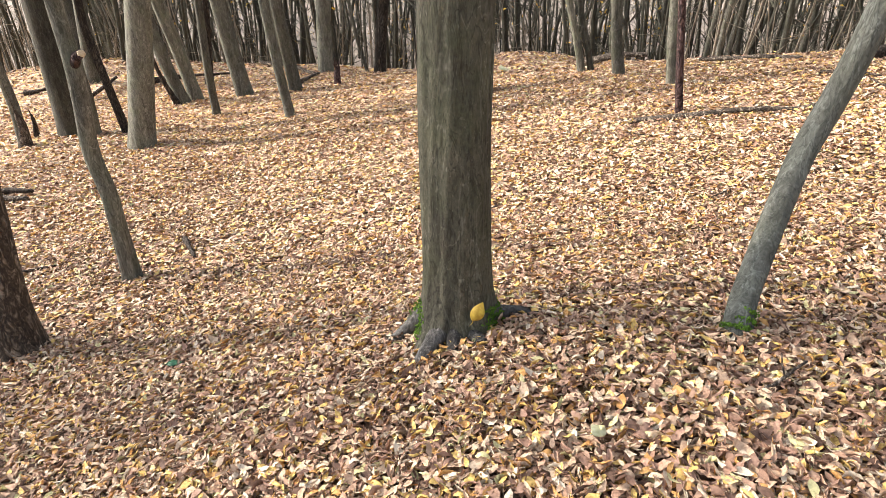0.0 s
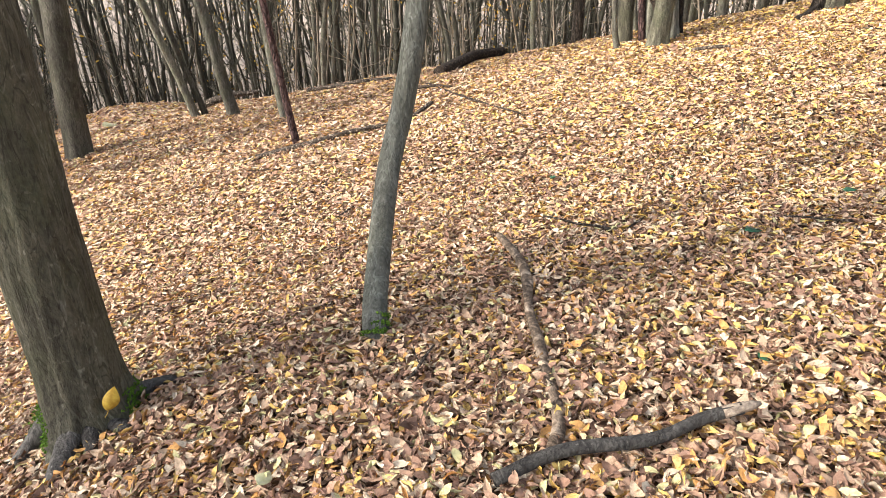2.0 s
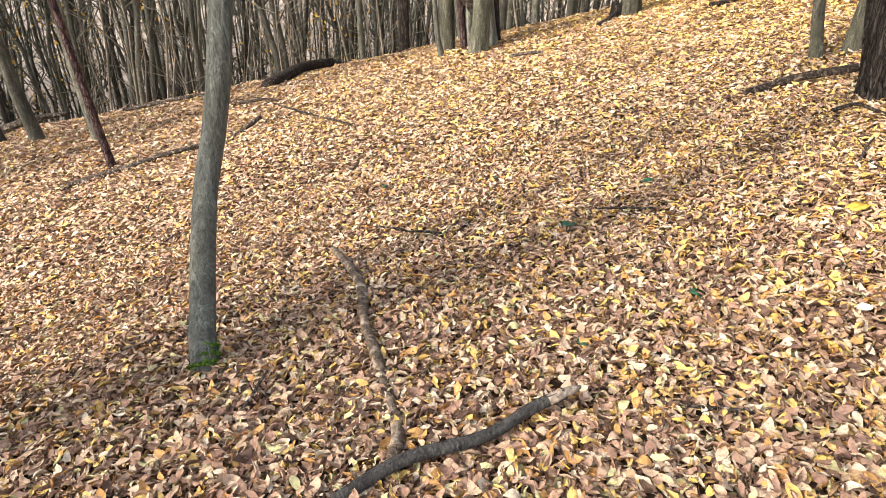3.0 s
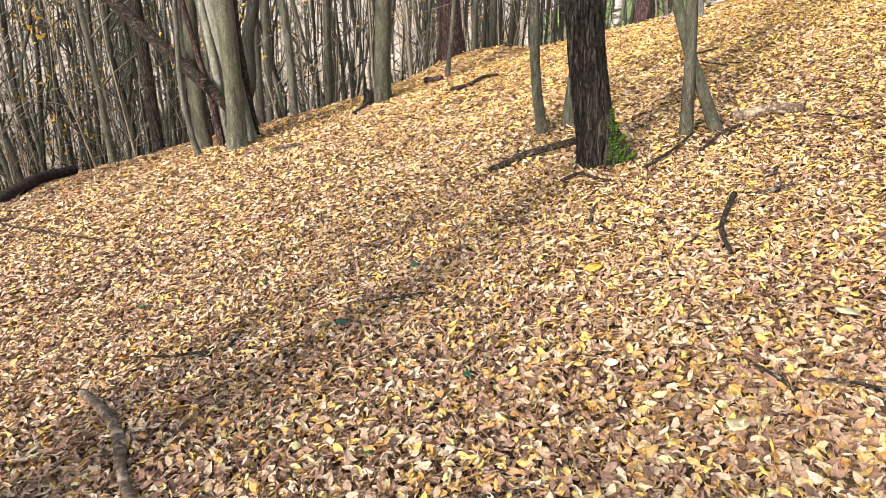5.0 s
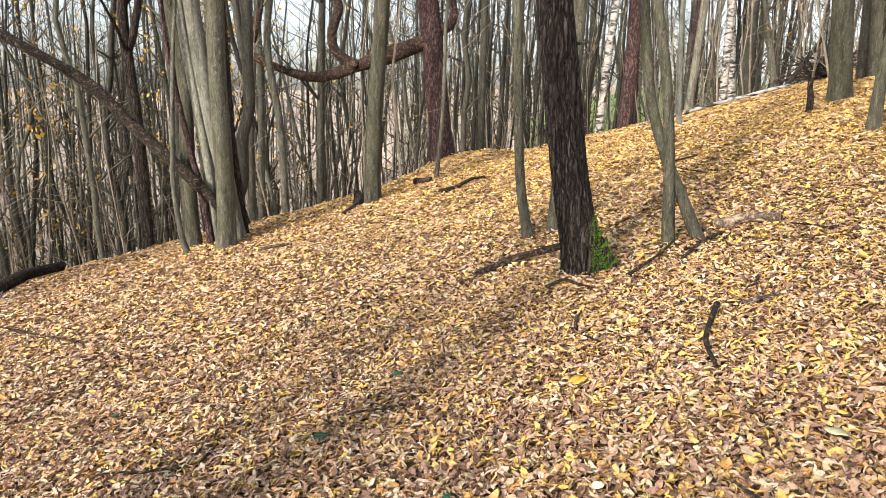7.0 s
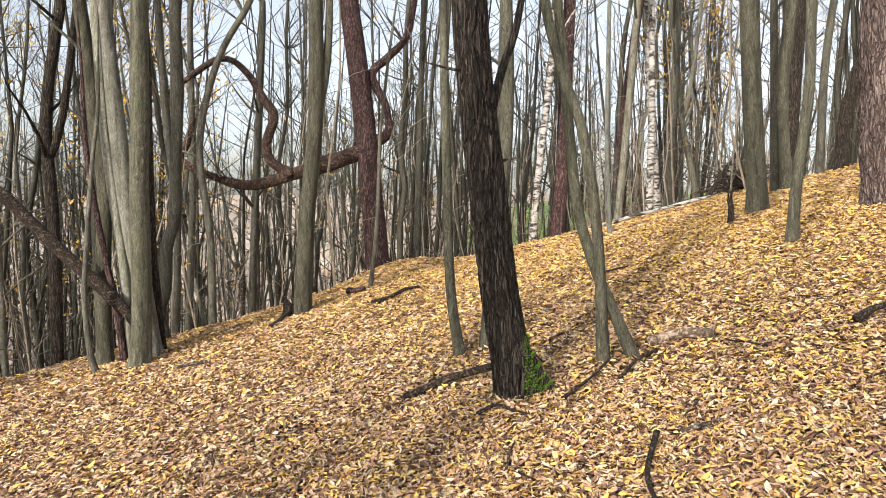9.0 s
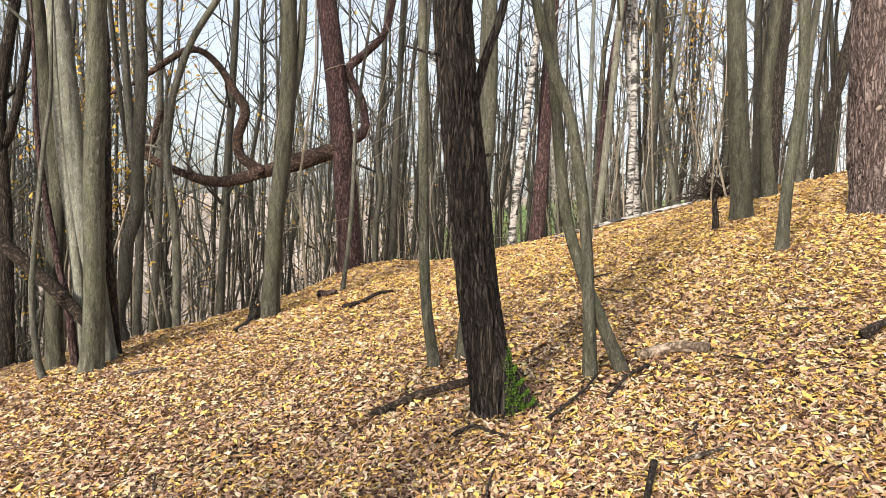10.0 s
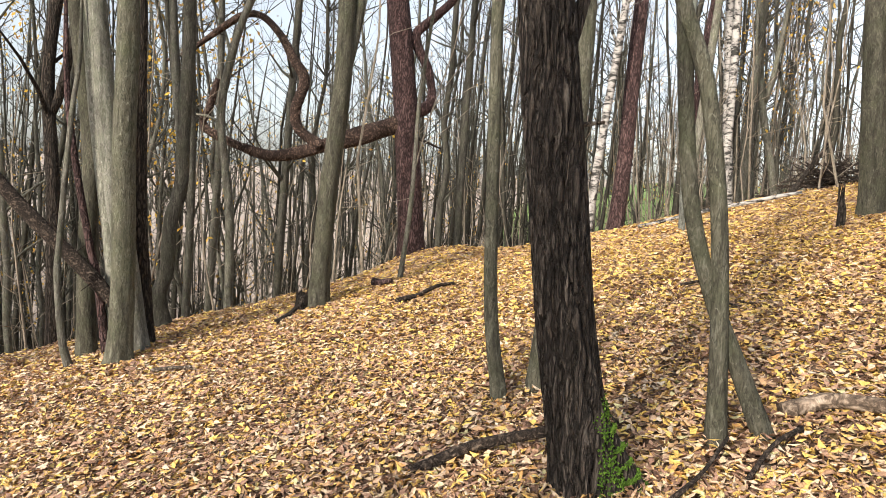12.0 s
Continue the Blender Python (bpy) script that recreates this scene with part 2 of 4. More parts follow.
def ground_material():
    """Leaf mould seen between the leaves, a mat of leaves farther off, a far floor paled as by haze, and a meadow
    beyond the wood.
    """
    k = Mat("leaf_mould", 0.95)
    v = k.t.nodes.new("ShaderNodeTexVoronoi")
    v.inputs["Scale"].default_value = 22
    k.link(k.mapped(1, 1, 1), v.inputs["Vector"])
    cell = k.t.nodes.new("ShaderNodeSeparateColor")
    k.link(v.outputs["Color"], cell.inputs[0])
    far = k.ramp(cell.outputs[0], [(p, (c[0] * 0.95, c[1] * 0.93, c[2] * 0.92)) for p, c in LEAF_TONES], True)
    mould = k.ramp(k.noise(k.co, 40, 5), [(0.3, (0.02, 0.012, 0.008)), (0.7, (0.08, 0.047, 0.03))])
    place = k.t.nodes.new("ShaderNodeSeparateXYZ")
    k.link(k.co, place.inputs[0])
    flat = k.t.nodes.new("ShaderNodeCombineXYZ")
    k.link(place.outputs[0], flat.inputs[0])
    k.link(place.outputs[1], flat.inputs[1])
    dist = k.t.nodes.new("ShaderNodeVectorMath")
    dist.operation = "LENGTH"
    k.link(flat.outputs[0], dist.inputs[0])
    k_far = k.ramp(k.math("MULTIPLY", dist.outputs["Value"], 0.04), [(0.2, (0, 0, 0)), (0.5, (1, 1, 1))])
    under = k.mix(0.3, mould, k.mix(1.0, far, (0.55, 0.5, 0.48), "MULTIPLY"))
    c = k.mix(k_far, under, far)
    # grey-brown of the bare far hillside, with haze put into the colour by distance
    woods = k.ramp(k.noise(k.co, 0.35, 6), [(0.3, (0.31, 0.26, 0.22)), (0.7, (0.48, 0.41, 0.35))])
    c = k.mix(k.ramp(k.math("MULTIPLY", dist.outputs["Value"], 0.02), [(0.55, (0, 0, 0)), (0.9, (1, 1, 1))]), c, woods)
    grass = k.ramp(k.noise(k.co, 0.6, 6), [(0.3, (0.13, 0.21, 0.07)), (0.7, (0.24, 0.33, 0.12))])
    field = k.math("MULTIPLY", k.math("GREATER_THAN", place.outputs[0], 34.0), k.math("LESS_THAN", place.outputs[1], 14.0))
    c = k.mix(field, c, grass)
    k.bump(v.outputs["Distance"], 0.6, 0.03)
    return k.done(c)


MOULD = ground_material()


# ---- mesh helpers ----
def mesh_object(name, verts, faces, mat, parent=None, label="", smooth=True):
    me = bpy.data.meshes.new(name)
    me.from_pydata([tuple(v) for v in np.asarray(verts, float).tolist()], [], faces)
    if smooth:
        me.shade_smooth()
    me.materials.append(mat)
    ob = new(name, me)
    if parent is not None:
        ob.parent = parent
    if label:
        tagged(ob, label)
    return ob


def thing(name, place, label, category, group="", kind=""):
    ob = new(name)
    ob.location = place
    return tagged(ob, label, category, group, kind)


def smooth_line(points, step):
    """Points along a smooth curve through the given ones, about step apart."""
    p = np.asarray(points, float)
    ext = np.vstack([2 * p[0] - p[1], p, 2 * p[-1] - p[-2]])
    out = []
    for i in range(1, len(ext) - 2):
        a, b, c, d = ext[i - 1: i + 3]
        n = max(1, int(round(np.linalg.norm(c - b) / step)))
        for t in np.arange(n) / n:
            out.append(0.5 * (2 * b + (c - a) * t + (2 * a - 5 * b + 4 * c - d) * t * t + (3 * b - a - 3 * c + d) * t ** 3))
    out.append(ext[-2])
    return np.array(out)


def tube(line, radii, sides, rng=None, flute=0.0, wobble=0.0, shape=None, cap=True):
    """Vertices and faces of a tube along a line. shape(u, angle): a factor on the radius."""
    line, radii = np.asarray(line, float), np.asarray(radii, float)
    n = len(line)
    way = np.gradient(line, axis=0)
    way /= np.linalg.norm(way, axis=1)[:, None] + 1e-9
    first = np.array([1.0, 0, 0]) if abs(way[0][0]) < 0.8 else np.array([0, 1.0, 0])
    us = []
    u = first
    for w in way:
        u = u - (u @ w) * w
        u = u / np.linalg.norm(u)
        us.append(u)
    us = np.array(us)
    vs = np.cross(way, us)
    ang = np.arange(sides) * 2 * np.pi / sides
    f = np.ones((n, sides))
    if rng is not None and flute:
        for m in (2, 3, 5):
            f += flute / m ** 0.5 * np.sin(m * ang[None] + rng.uniform(0, 6.3) + np.linspace(0, rng.uniform(-1.5, 1.5), n)[:, None])
    if rng is not None and wobble:
        f *= 1 + wobble * rng.normal(size=(n, 1))
    if shape is not None:
        f = f * shape(np.arange(n)[:, None], ang[None])
    r = radii[:, None] * f
    v = line[:, None] + r[..., None] * (np.cos(ang)[None, :, None] * us[:, None] + np.sin(ang)[None, :, None] * vs[:, None])
    verts = v.reshape(-1, 3)
    i, j = np.meshgrid(np.arange(n - 1), np.arange(sides), indexing="ij")
    a, b = i * sides + j, i * sides + (j + 1) % sides
    faces = np.stack([a, b, b + sides, a + sides], -1).reshape(-1, 4).tolist()
    if cap:
        faces += [list(range(sides))[::-1], list(range((n - 1) * sides, n * sides))]
    return verts, faces


class Bag:
    """Gathers tubes and leaves of one part."""

    def __init__(self):
        self.v, self.f, self.n = [], [], 0

    def add(self, verts, faces):
        self.v.append(np.asarray(verts, float))
        self.f += [[k + self.n for k in q] for q in faces]
        self.n += len(verts)

    def object(self, name, mat, parent=None, label="", smooth=True):
        return mesh_object(name, np.vstack(self.v), self.f, mat, parent, label, smooth)


# ---- the ground ----
def soft_max(x, low, w):
    return low + np.log1p(np.exp(np.clip((x - low) / w, -60, 60))) * w


def fall(s, start, k, width):
    d = np.clip(s - start, 0, None)
    return np.where(d < width, k * d * d, k * width * (2 * d - width))


def height(x, y):
    """The lie of the hillside: up towards +x and -y, down towards +y, rounding off into the valley."""
    x, y = np.asarray(x, float), np.asarray(y, float)
    bent = -2.5 + 0.3 * (x + 2.5) + 0.7 * (soft_max(x, -2.5, 0.6) + 2.5)
    near = np.clip(x, -40, 40)
    z = (0.9156 * np.clip(bent, -20, 60) / 5 - 0.8342 * np.clip(y, -60, 60) / 5 - 0.2112 * np.clip(bent, -20, 22) ** 2 / 50
         - 0.225 * np.clip(soft_max(near, -2, 0.8), -2, 25) * np.clip(y, -25, 25) / 50 + 0.0143 * np.clip(y, -25, 25) ** 2 / 50)
    r = np.hypot(x, y)
    z = z - np.minimum(fall(0.6 * x + 0.8 * y, 8.6, 0.02, 9), 14) - np.minimum(fall(r, 16 + 6 / (1 + np.exp(np.clip((x - 3) / 1.5, -60, 60))), 0.010, 14), 12)
    z = z + 0.25 * np.exp(-((x - 0.4) ** 2 + (y - 1.5) ** 2) / 2)
    # beyond the valley the land rises again, and past the crest it runs level into a meadow
    az = np.degrees(np.arctan2(x, y))
    side = 1 / (1 + np.exp(np.clip(-(az - 62) / 7, -60, 60)))
    s = np.clip((r - 24) / 30, 0, 1)
    s = s * s * (3 - 2 * s)
    z = z * (1 - s) + s * (-5 + 8.0 * side + (0.07 - 0.03 * side) * (np.minimum(r, 220) - 60))
    # hummocks: a leafy mound, a swell at the old pine's foot and one far down the slope
    return (z + 0.34 * np.exp(-(((x - 1.5) / 1.1) ** 2 + ((y - 12.6) / 1.1) ** 2)) + 0.33 * np.exp(-((x - 12.2) ** 2 + (y - 4.8) ** 2) / 1.3)
            + 0.75 * np.exp(-(((x + 9.5) / 4.5) ** 2 + ((y - 17.5) / 3.2) ** 2)) + 0.25 * np.exp(-(((x + 3) / 2.5) ** 2 + ((y - 18.3) / 2.5) ** 2)))


def lumps(x, y):
    return (0.012 * np.sin(5.1 * x + 1.3 * np.sin(2.3 * y)) * np.sin(4.3 * y + 0.7) + 0.018 * np.sin(1.9 * x - 1.1 * y + 0.4) * np.sin(1.3 * x + 2.1 * y))


def gz(x, y):
    return float(height(x, y) + lumps(np.float64(x), np.float64(y)))


def build_ground():
    def axis(a, b, step, far):
        mid = np.arange(a, b + 1e-6, step)
        out = np.cumsum(step * 1.22 ** np.arange(1, 60))
        out = out[out < far]
        return np.concatenate([(a - out)[::-1], mid, b + out])

    xs, ys = axis(-9, 18, 0.16, 420), axis(-6, 18, 0.16, 420)
    gx, gy = np.meshgrid(xs, ys)
    z = height(gx, gy) + lumps(gx, gy)
    v = np.stack([gx, gy, z], -1).reshape(-1, 3)
    n = len(xs)
    i, j = np.meshgrid(np.arange(len(ys) - 1), np.arange(n - 1), indexing="ij")
    a = i * n + j
    faces = np.stack([a, a + 1, a + n + 1, a + n], -1).reshape(-1, 4).tolist()
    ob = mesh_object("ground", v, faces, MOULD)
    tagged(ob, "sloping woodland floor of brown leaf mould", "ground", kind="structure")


build_ground()


def leaf_shapes(rng, detail):
    """A few dry leaves, one unit long, as vertices and triangles: oval blades, folded or rolled along the midrib and bent lengthwise."""
    stations = {4: ((-0.36, 0.60), (-0.13, 0.97), (0.13, 0.95), (0.35, 0.58)), 2: ((-0.22, 0.88), (0.18, 0.88))}.get(detail, ((0.0, 1.0),))
    shapes = []
    for n in range(26 if detail == 4 else 16):
        rolled = n % 5 in (0, 2)
        left, right = (rng.uniform(0.7, 1.75, 2) if rolled else rng.uniform(-0.35, 0.75, 2))
        curl, twist, wide = rng.normal(0, 0.85), rng.normal(0, 0.7), rng.uniform(0.19, 0.31)
        v, tri = [(-0.5, rng.uniform(-0.05, 0.05), curl * 0.25)], []
        for u, w in stations:
            a, b, mid = left + rng.normal(0, 0.2) + twist * u, right + rng.normal(0, 0.2) - twist * u, rng.normal(0, 0.025)
            z = curl * u * u + rng.normal(0, 0.025)
            v += [(u + rng.normal(0, 0.02), mid - w * wide * math.cos(a), z + w * wide * math.sin(a)), (u, mid, z),
                  (u + rng.normal(0, 0.02), mid + w * wide * math.cos(b), z + w * wide * math.sin(b))]
        last = len(v)
        v.append((0.52, rng.uniform(-0.1, 0.1), curl * 0.27))
        if detail == 1:
            v.pop(2)
            tri = [(0, 1, 3), (0, 3, 2)]
        else:
            tri += [(0, 1, 2), (0, 2, 3)]
            for k in range(1, last - 3, 3):
                for m in (0, 1):
                    tri += [(k + m, k + m + 3, k + m + 4), (k + m, k + m + 4, k + m + 1)]
            tri += [(last - 3, last, last - 2), (last - 2, last, last - 1)]
        shapes.append((np.array(v, float), np.array(tri)))
    return shapes


def scatter_leaves(bag_v, bag_f, start, rng, x, y, z, size, fine, tilt):
    """Lays one leaf at each place."""
    shapes = leaf_shapes(rng, fine)
    n = len(x)
    pick = rng.integers(0, len(shapes), n)
    e = 0.05
    nx, ny = -(height(x + e, y) - height(x - e, y)) / (2 * e), -(height(x, y + e) - height(x, y - e)) / (2 * e)
    up = np.stack([nx + rng.normal(0, tilt, n), ny + rng.normal(0, tilt, n), np.ones(n)], -1)
    up /= np.linalg.norm(up, axis=1)[:, None]
    yaw = rng.uniform(0, 2 * np.pi, n)
    d = np.stack([np.cos(yaw), np.sin(yaw), np.zeros(n)], -1)
    d -= (d * up).sum(1)[:, None] * up
    d /= np.linalg.norm(d, axis=1)[:, None]
    side = np.cross(up, d)
    place = np.stack([x, y, z], -1)
    for s, (v, tri) in enumerate(shapes):
        k = np.where(pick == s)[0]
        sz = size[k][:, None, None]
        flip = np.where(rng.random(len(k)) < 0.35, -0.6, 1.0)[:, None, None]
        w = place[k][:, None] + sz * (v[None, :, :1] * d[k][:, None] + v[None, :, 1:2] * side[k][:, None] + flip * v[None, :, 2:] * up[k][:, None])
        w[..., 2] += (0.25 * np.abs(v[:, 2]).max() * sz[..., 0]) * 0.3
        bag_v.append(w.reshape(-1, 3))
        bag_f.append((tri[None] + (start + np.arange(len(k)) * len(v))[:, None, None]).reshape(-1, 3))
        start += len(k) * len(v)
    return start


def build_litter():
    rng = np.random.default_rng(5)
    bag_v, bag_f, start = [], [], 0
    # first the arc of the slope that lies open to the walk, then, more thinly, the rest of the floor round about
    for r0, r1, density, fine, low, high, depth, tilt, d0, d1 in (
            (0.8, 2.3, 6400, 4, 0.022, 0.060, 0.042, 0.42, -45, 108), (2.3, 4.3, 5200, 2, 0.024, 0.062, 0.035, 0.36, -45, 108),
            (4.3, 7.0, 2900, 1, 0.032, 0.068, 0.035, 0.28, -45, 108), (7.0, 11.0, 1500, 1, 0.040, 0.082, 0.03, 0.22, -45, 108),
            (11.0, 17.0, 560, 1, 0.055, 0.11, 0.03, 0.2, -45, 108), (17.0, 26.0, 120, 1, 0.08, 0.15, 0.04, 0.2, -45, 108),
            (0.0, 0.8, 1500, 2, 0.035, 0.085, 0.03, 0.35, -45, 108), (0.0, 6.0, 700, 1, 0.04, 0.09, 0.03, 0.3, 108, 315), (6.0, 14.0, 150, 1, 0.06, 0.13, 0.03, 0.3, 108, 315)):
        a0, a1 = radians(d0), radians(d1)
        n = int(density * (a1 - a0) / 2 * (r1 * r1 - r0 * r0))
        r, a = np.sqrt(rng.uniform(r0 * r0, r1 * r1, n)), rng.uniform(a0, a1, n)
        x, y = 0.4 + r * np.sin(a), -0.3 + r * np.cos(a)
        z = height(x, y) + lumps(x, y) + rng.uniform(0.0, depth, n)
        size = rng.triangular(low, (low + high) / 2, high, n)
        start = scatter_leaves(bag_v, bag_f, start, rng, x, y, z, size, fine, tilt)
    v, f = np.vstack(bag_v), np.vstack(bag_f)
    me = bpy.data.meshes.new("leaf_litter")
    me.vertices.add(len(v))
    me.vertices.foreach_set("co", v.astype(np.float32).ravel())
    me.loops.add(f.size)
    me.loops.foreach_set("vertex_index", f.astype(np.int32).ravel())
    me.polygons.add(len(f))
    me.polygons.foreach_set("loop_start", np.arange(0, f.size, 3, dtype=np.int32))
    me.update(calc_edges=True)
    me.validate()
    me.shade_smooth()
    me.materials.append(LITTER)
    tagged(new("leaf_litter", me), "thick carpet of dry curled tan and yellow leaves", "fallen leaves", kind="stuff")


build_litter()


# ---- trees ----
def grow_crown(rng, line, radii, low, twigs, limbs, hang=0):
    """Limbs and twigs along a stem above a height, and a few leaves that still hang on them."""
    wood, leaves = Bag(), []
    top = line[-1]
    start_ok = np.where(line[:, 2] - line[0, 2] > low)[0]
    if len(start_ok) == 0:
        start_ok = np.array([len(line) - 1])
    tips = []
    for _ in range(limbs):
        i = rng.choice(start_ok)
        a = rng.uniform(0, 2 * np.pi)
        span = rng.uniform(0.8, 2.4) * (1.2 - 0.6 * (i / len(line)))
        rise = rng.uniform(0.5, 1.3)
        w = np.array([math.cos(a), math.sin(a), rise])
        w /= np.linalg.norm(w)
        p = [line[i]]
        for s in range(4):
            w = w + rng.normal(0, 0.17, 3) + np.array([0, 0, 0.10])
            w /= np.linalg.norm(w)
            p.append(p[-1] + w * span / 4)
        r0 = max(0.008, min(radii[i] * 0.45, 0.04))
        v, f = tube(p, np.linspace(r0, 0.004, 5), 4, cap=False)
        wood.add(v, f)
        tips.append((p, w))
    for _ in range(twigs):
        p, w = tips[rng.integers(len(tips))] if tips else ([top], np.array([0, 0, 1.0]))
        q = p[rng.integers(1, len(p))] if len(p) > 1 else p[0]
        d = w + rng.normal(0, 0.6, 3)
        d /= np.linalg.norm(d)
        span = rng.uniform(0.3, 1.0)
        m = q + d * span * 0.5 + rng.normal(0, 0.05, 3)
        e = m + (d + rng.normal(0, 0.3, 3) + np.array([0, 0, 0.2])) * span * 0.5
        v, f = tube([q, m, e], [0.006, 0.0045, 0.003], 3, cap=False)
        wood.add(v, f)
        for _ in range(hang):
            if rng.random() < 0.5:
                leaves.append(e + rng.normal(0, 0.12, 3))
    return wood, leaves


def hanging_leaves(rng, spots, parent):
    bag = Bag()
    for c in spots:
        a, b = rng.normal(size=3), rng.normal(size=3)
        a /= np.linalg.norm(a)
        b -= (a @ b) * a
        b /= np.linalg.norm(b)
        s = rng.uniform(0.04, 0.07)
        bag.add([c - a * s, c + b * s * 0.6, c + a * s, c - b * s * 0.6], [[0, 1, 2, 3]])
    bag.object("leaves", CROWN_LEAF, parent, "sparse yellow autumn leaves", smooth=False)


def root_flare(count, spread, reach, phase, step):
    """Widens the lowest part of a stem into roots."""
    def shape(i, ang):
        h = i * step
        lobes = 0.5 + 0.5 * np.cos(count * (ang - phase) + 0.8 * np.sin(ang * 2 + phase))
        return 1 + spread * np.exp(-h / reach) * (0.35 + 0.65 * lobes ** 2)
    return shape


SEED = [100]


def stem(place, bends, radius, tall, bark, label, name="tree", category="tree", sides=14, step=0.25, flute=0.04, flare=0.6, reach=0.2,
         crown=True, low=3.0, limbs=12, twigs=40, hang=0, fork=0.0, group="trees of the wood", sink=0.12, relief=None, taper=0.55):
    """A tree whose stem passes through the given bends above its foot, then rises to its full height."""
    SEED[0] += 1
    rng = np.random.default_rng(SEED[0])
    x, y = place
    foot = thing(name, (x, y, gz(x, y)), label, category, group)
    pts = [(0, 0, -sink), (0, 0, 0.0)] + list(bends)
    end = np.array(pts[-1], float)
    last = np.array(pts[-1], float) - np.array(pts[-2], float)
    last = last / max(0.2, np.linalg.norm(last))
    reach_up = 0.3
    while end[2] < tall:
        last = last * 0.8 + np.array([0, 0, 0.2]) + rng.normal(0, 0.05, 3) * (1, 1, 0)
        last /= np.linalg.norm(last)
        reach_up = min(1.6, reach_up * 1.5)
        end = end + last * reach_up
        pts.append(tuple(end))
    line = smooth_line(pts[1:], step)
    line = np.vstack([pts[0], line])
    h = line[:, 2].clip(0)
    radii = radius * (1 - taper * (h / tall)) * np.where(h > tall * 0.75, (1.15 - h / tall).clip(0.1, 0.4) / 0.4, 1)
    shape = root_flare(5, flare, reach, rng.uniform(0, 6), step)
    if relief is not None:
        base = shape
        shape = lambda i, ang: base(i, ang) * relief(i * step, ang)
    v, f = tube(line, radii, sides, rng, flute, 0.0, shape)
    mesh_object("trunk", v, f, bark, foot)
    if fork:
        k = int(np.argmin(np.abs(line[:, 2] - fork)))
        a = rng.uniform(0, 2 * np.pi)
        out = np.array([math.cos(a), math.sin(a), 0])
        rise = tall * 0.85 - fork
        p = [line[k], line[k] + out * 0.22 + np.array([0, 0, 0.7]), line[k] + out * 0.55 + np.array([0, 0, rise * 0.4]), line[k] + out * rng.uniform(0.6, 1.1) + np.array([0, 0, rise])]
        side = smooth_line(p, max(step, 0.3))
        v, f = tube(side, np.linspace(radii[k] * 0.75, 0.02, len(side)), max(6, sides // 2), rng, flute)
        mesh_object("second_stem", v, f, bark, foot)
    if crown:
        wood, leaves = grow_crown(rng, line, radii, low, twigs, limbs, hang)
        if wood.n:
            wood.object("crown", bark, foot, "bare limbs and fine twigs")
        if leaves:
            hanging_leaves(rng, leaves, foot)
    return foot


def hornbeam(place, bends, radius, tall=14, **more):
    more.setdefault("label", "grey-green hornbeam with a slender bare trunk")
    return stem(place, bends, radius, tall, more.pop("bark", FOREST), **more)


def oak_relief(h, ang):
    """Deep furrows that wander, split and close."""
    warp = 15 * ang + 2.6 * np.sin(6.5 * h + 2 * ang) + 1.5 * np.sin(15 * h - 3 * ang) + 0.9 * np.sin(31 * h + 5 * ang)
    ridge = np.clip(1.7 * np.abs(np.sin(warp / 2)), 0, 1)
    ridge2 = np.abs(np.sin(warp * 0.93 + 2.2 * np.sin(9 * h + ang))) ** 0.5
    return 0.78 + 0.22 * ridge + 0.07 * ridge2 + 0.035 * np.sin(3 * ang + 5 * h)


def rib_relief(h, ang):
    """Soft muscular ribs running up a hornbeam's stem."""
    return (1 + 0.014 * np.sin(7 * ang + 1.2 * np.sin(2.1 * h)) + 0.016 * np.sin(13 * ang + 2.0 * np.sin(3.3 * h + 1))
            + 0.010 * np.sin(23 * ang + 3 * np.sin(5 * h)) + 0.006 * np.sin(41 * ang + 4 * np.sin(6 * h + 2)) + 0.006 * np.sin(60 * h + 3 * np.sin(4 * ang)) * np.exp(-h / 0.25))


def moss(parent, spots, seed, on=None):
    """Tufts of moss that cling to a stem's foot: (x, y, z, spread, count) in the tree's own space."""
    rng = np.random.default_rng(seed)
    trunk = on or [o for o in parent.children if o.name.startswith("trunk")][0]
    co = np.array([v.co[:] for v in trunk.data.vertices])
    nor = np.array([v.normal[:] for v in trunk.data.vertices])
    bag = Bag()
    for x, y, z, spread, count in spots:
        near = np.where(np.linalg.norm((co - (x, y, z)) / (1, 1, 1.3), axis=1) < spread * 2)[0]
        if len(near) == 0:
            continue
        for _ in range(count):
            k = near[rng.integers(len(near))]
            p = co[k] + rng.normal(0, 0.005, 3)
            out = nor[k] + rng.normal(0, 0.5, 3) + np.array([0, 0, 0.3])
            out = out / np.linalg.norm(out) * rng.uniform(0.004, 0.009)
            side = np.cross(out, rng.normal(size=3))
            side = side / np.linalg.norm(side) * 0.005
            up = np.cross(out, side)
            up = up / np.linalg.norm(up) * 0.005
            bag.add([p + side, p - side * 0.5 + up, p - side * 0.5 - up, p + out], [[0, 1, 3], [1, 2, 3], [2, 0, 3]])
    if bag.n:
        tagged(bag.object("moss", MOSS, parent, "bright green moss tufts", smooth=False), kind="stuff")


def uneven_limb(rng, n):
    knots = max(3, n // 5)
    return 1 + np.interp(np.linspace(0, 1, n), np.linspace(0, 1, knots), rng.normal(0, 0.10, knots))


def limb(parent, points, r0, r1, bark, name="limb", label="", sides=10, seed=3):
    """A bent limb of a tree along points in the world."""
    rng = np.random.default_rng(seed)
    line = smooth_line(points, 0.07) - np.array(parent.location)
    radii = np.linspace(r0, r1, len(line)) * uneven_limb(rng, len(line))
    v, f = tube(line, radii, sides, rng, 0.06)
    return mesh_object(name, v, f, bark, parent, label)


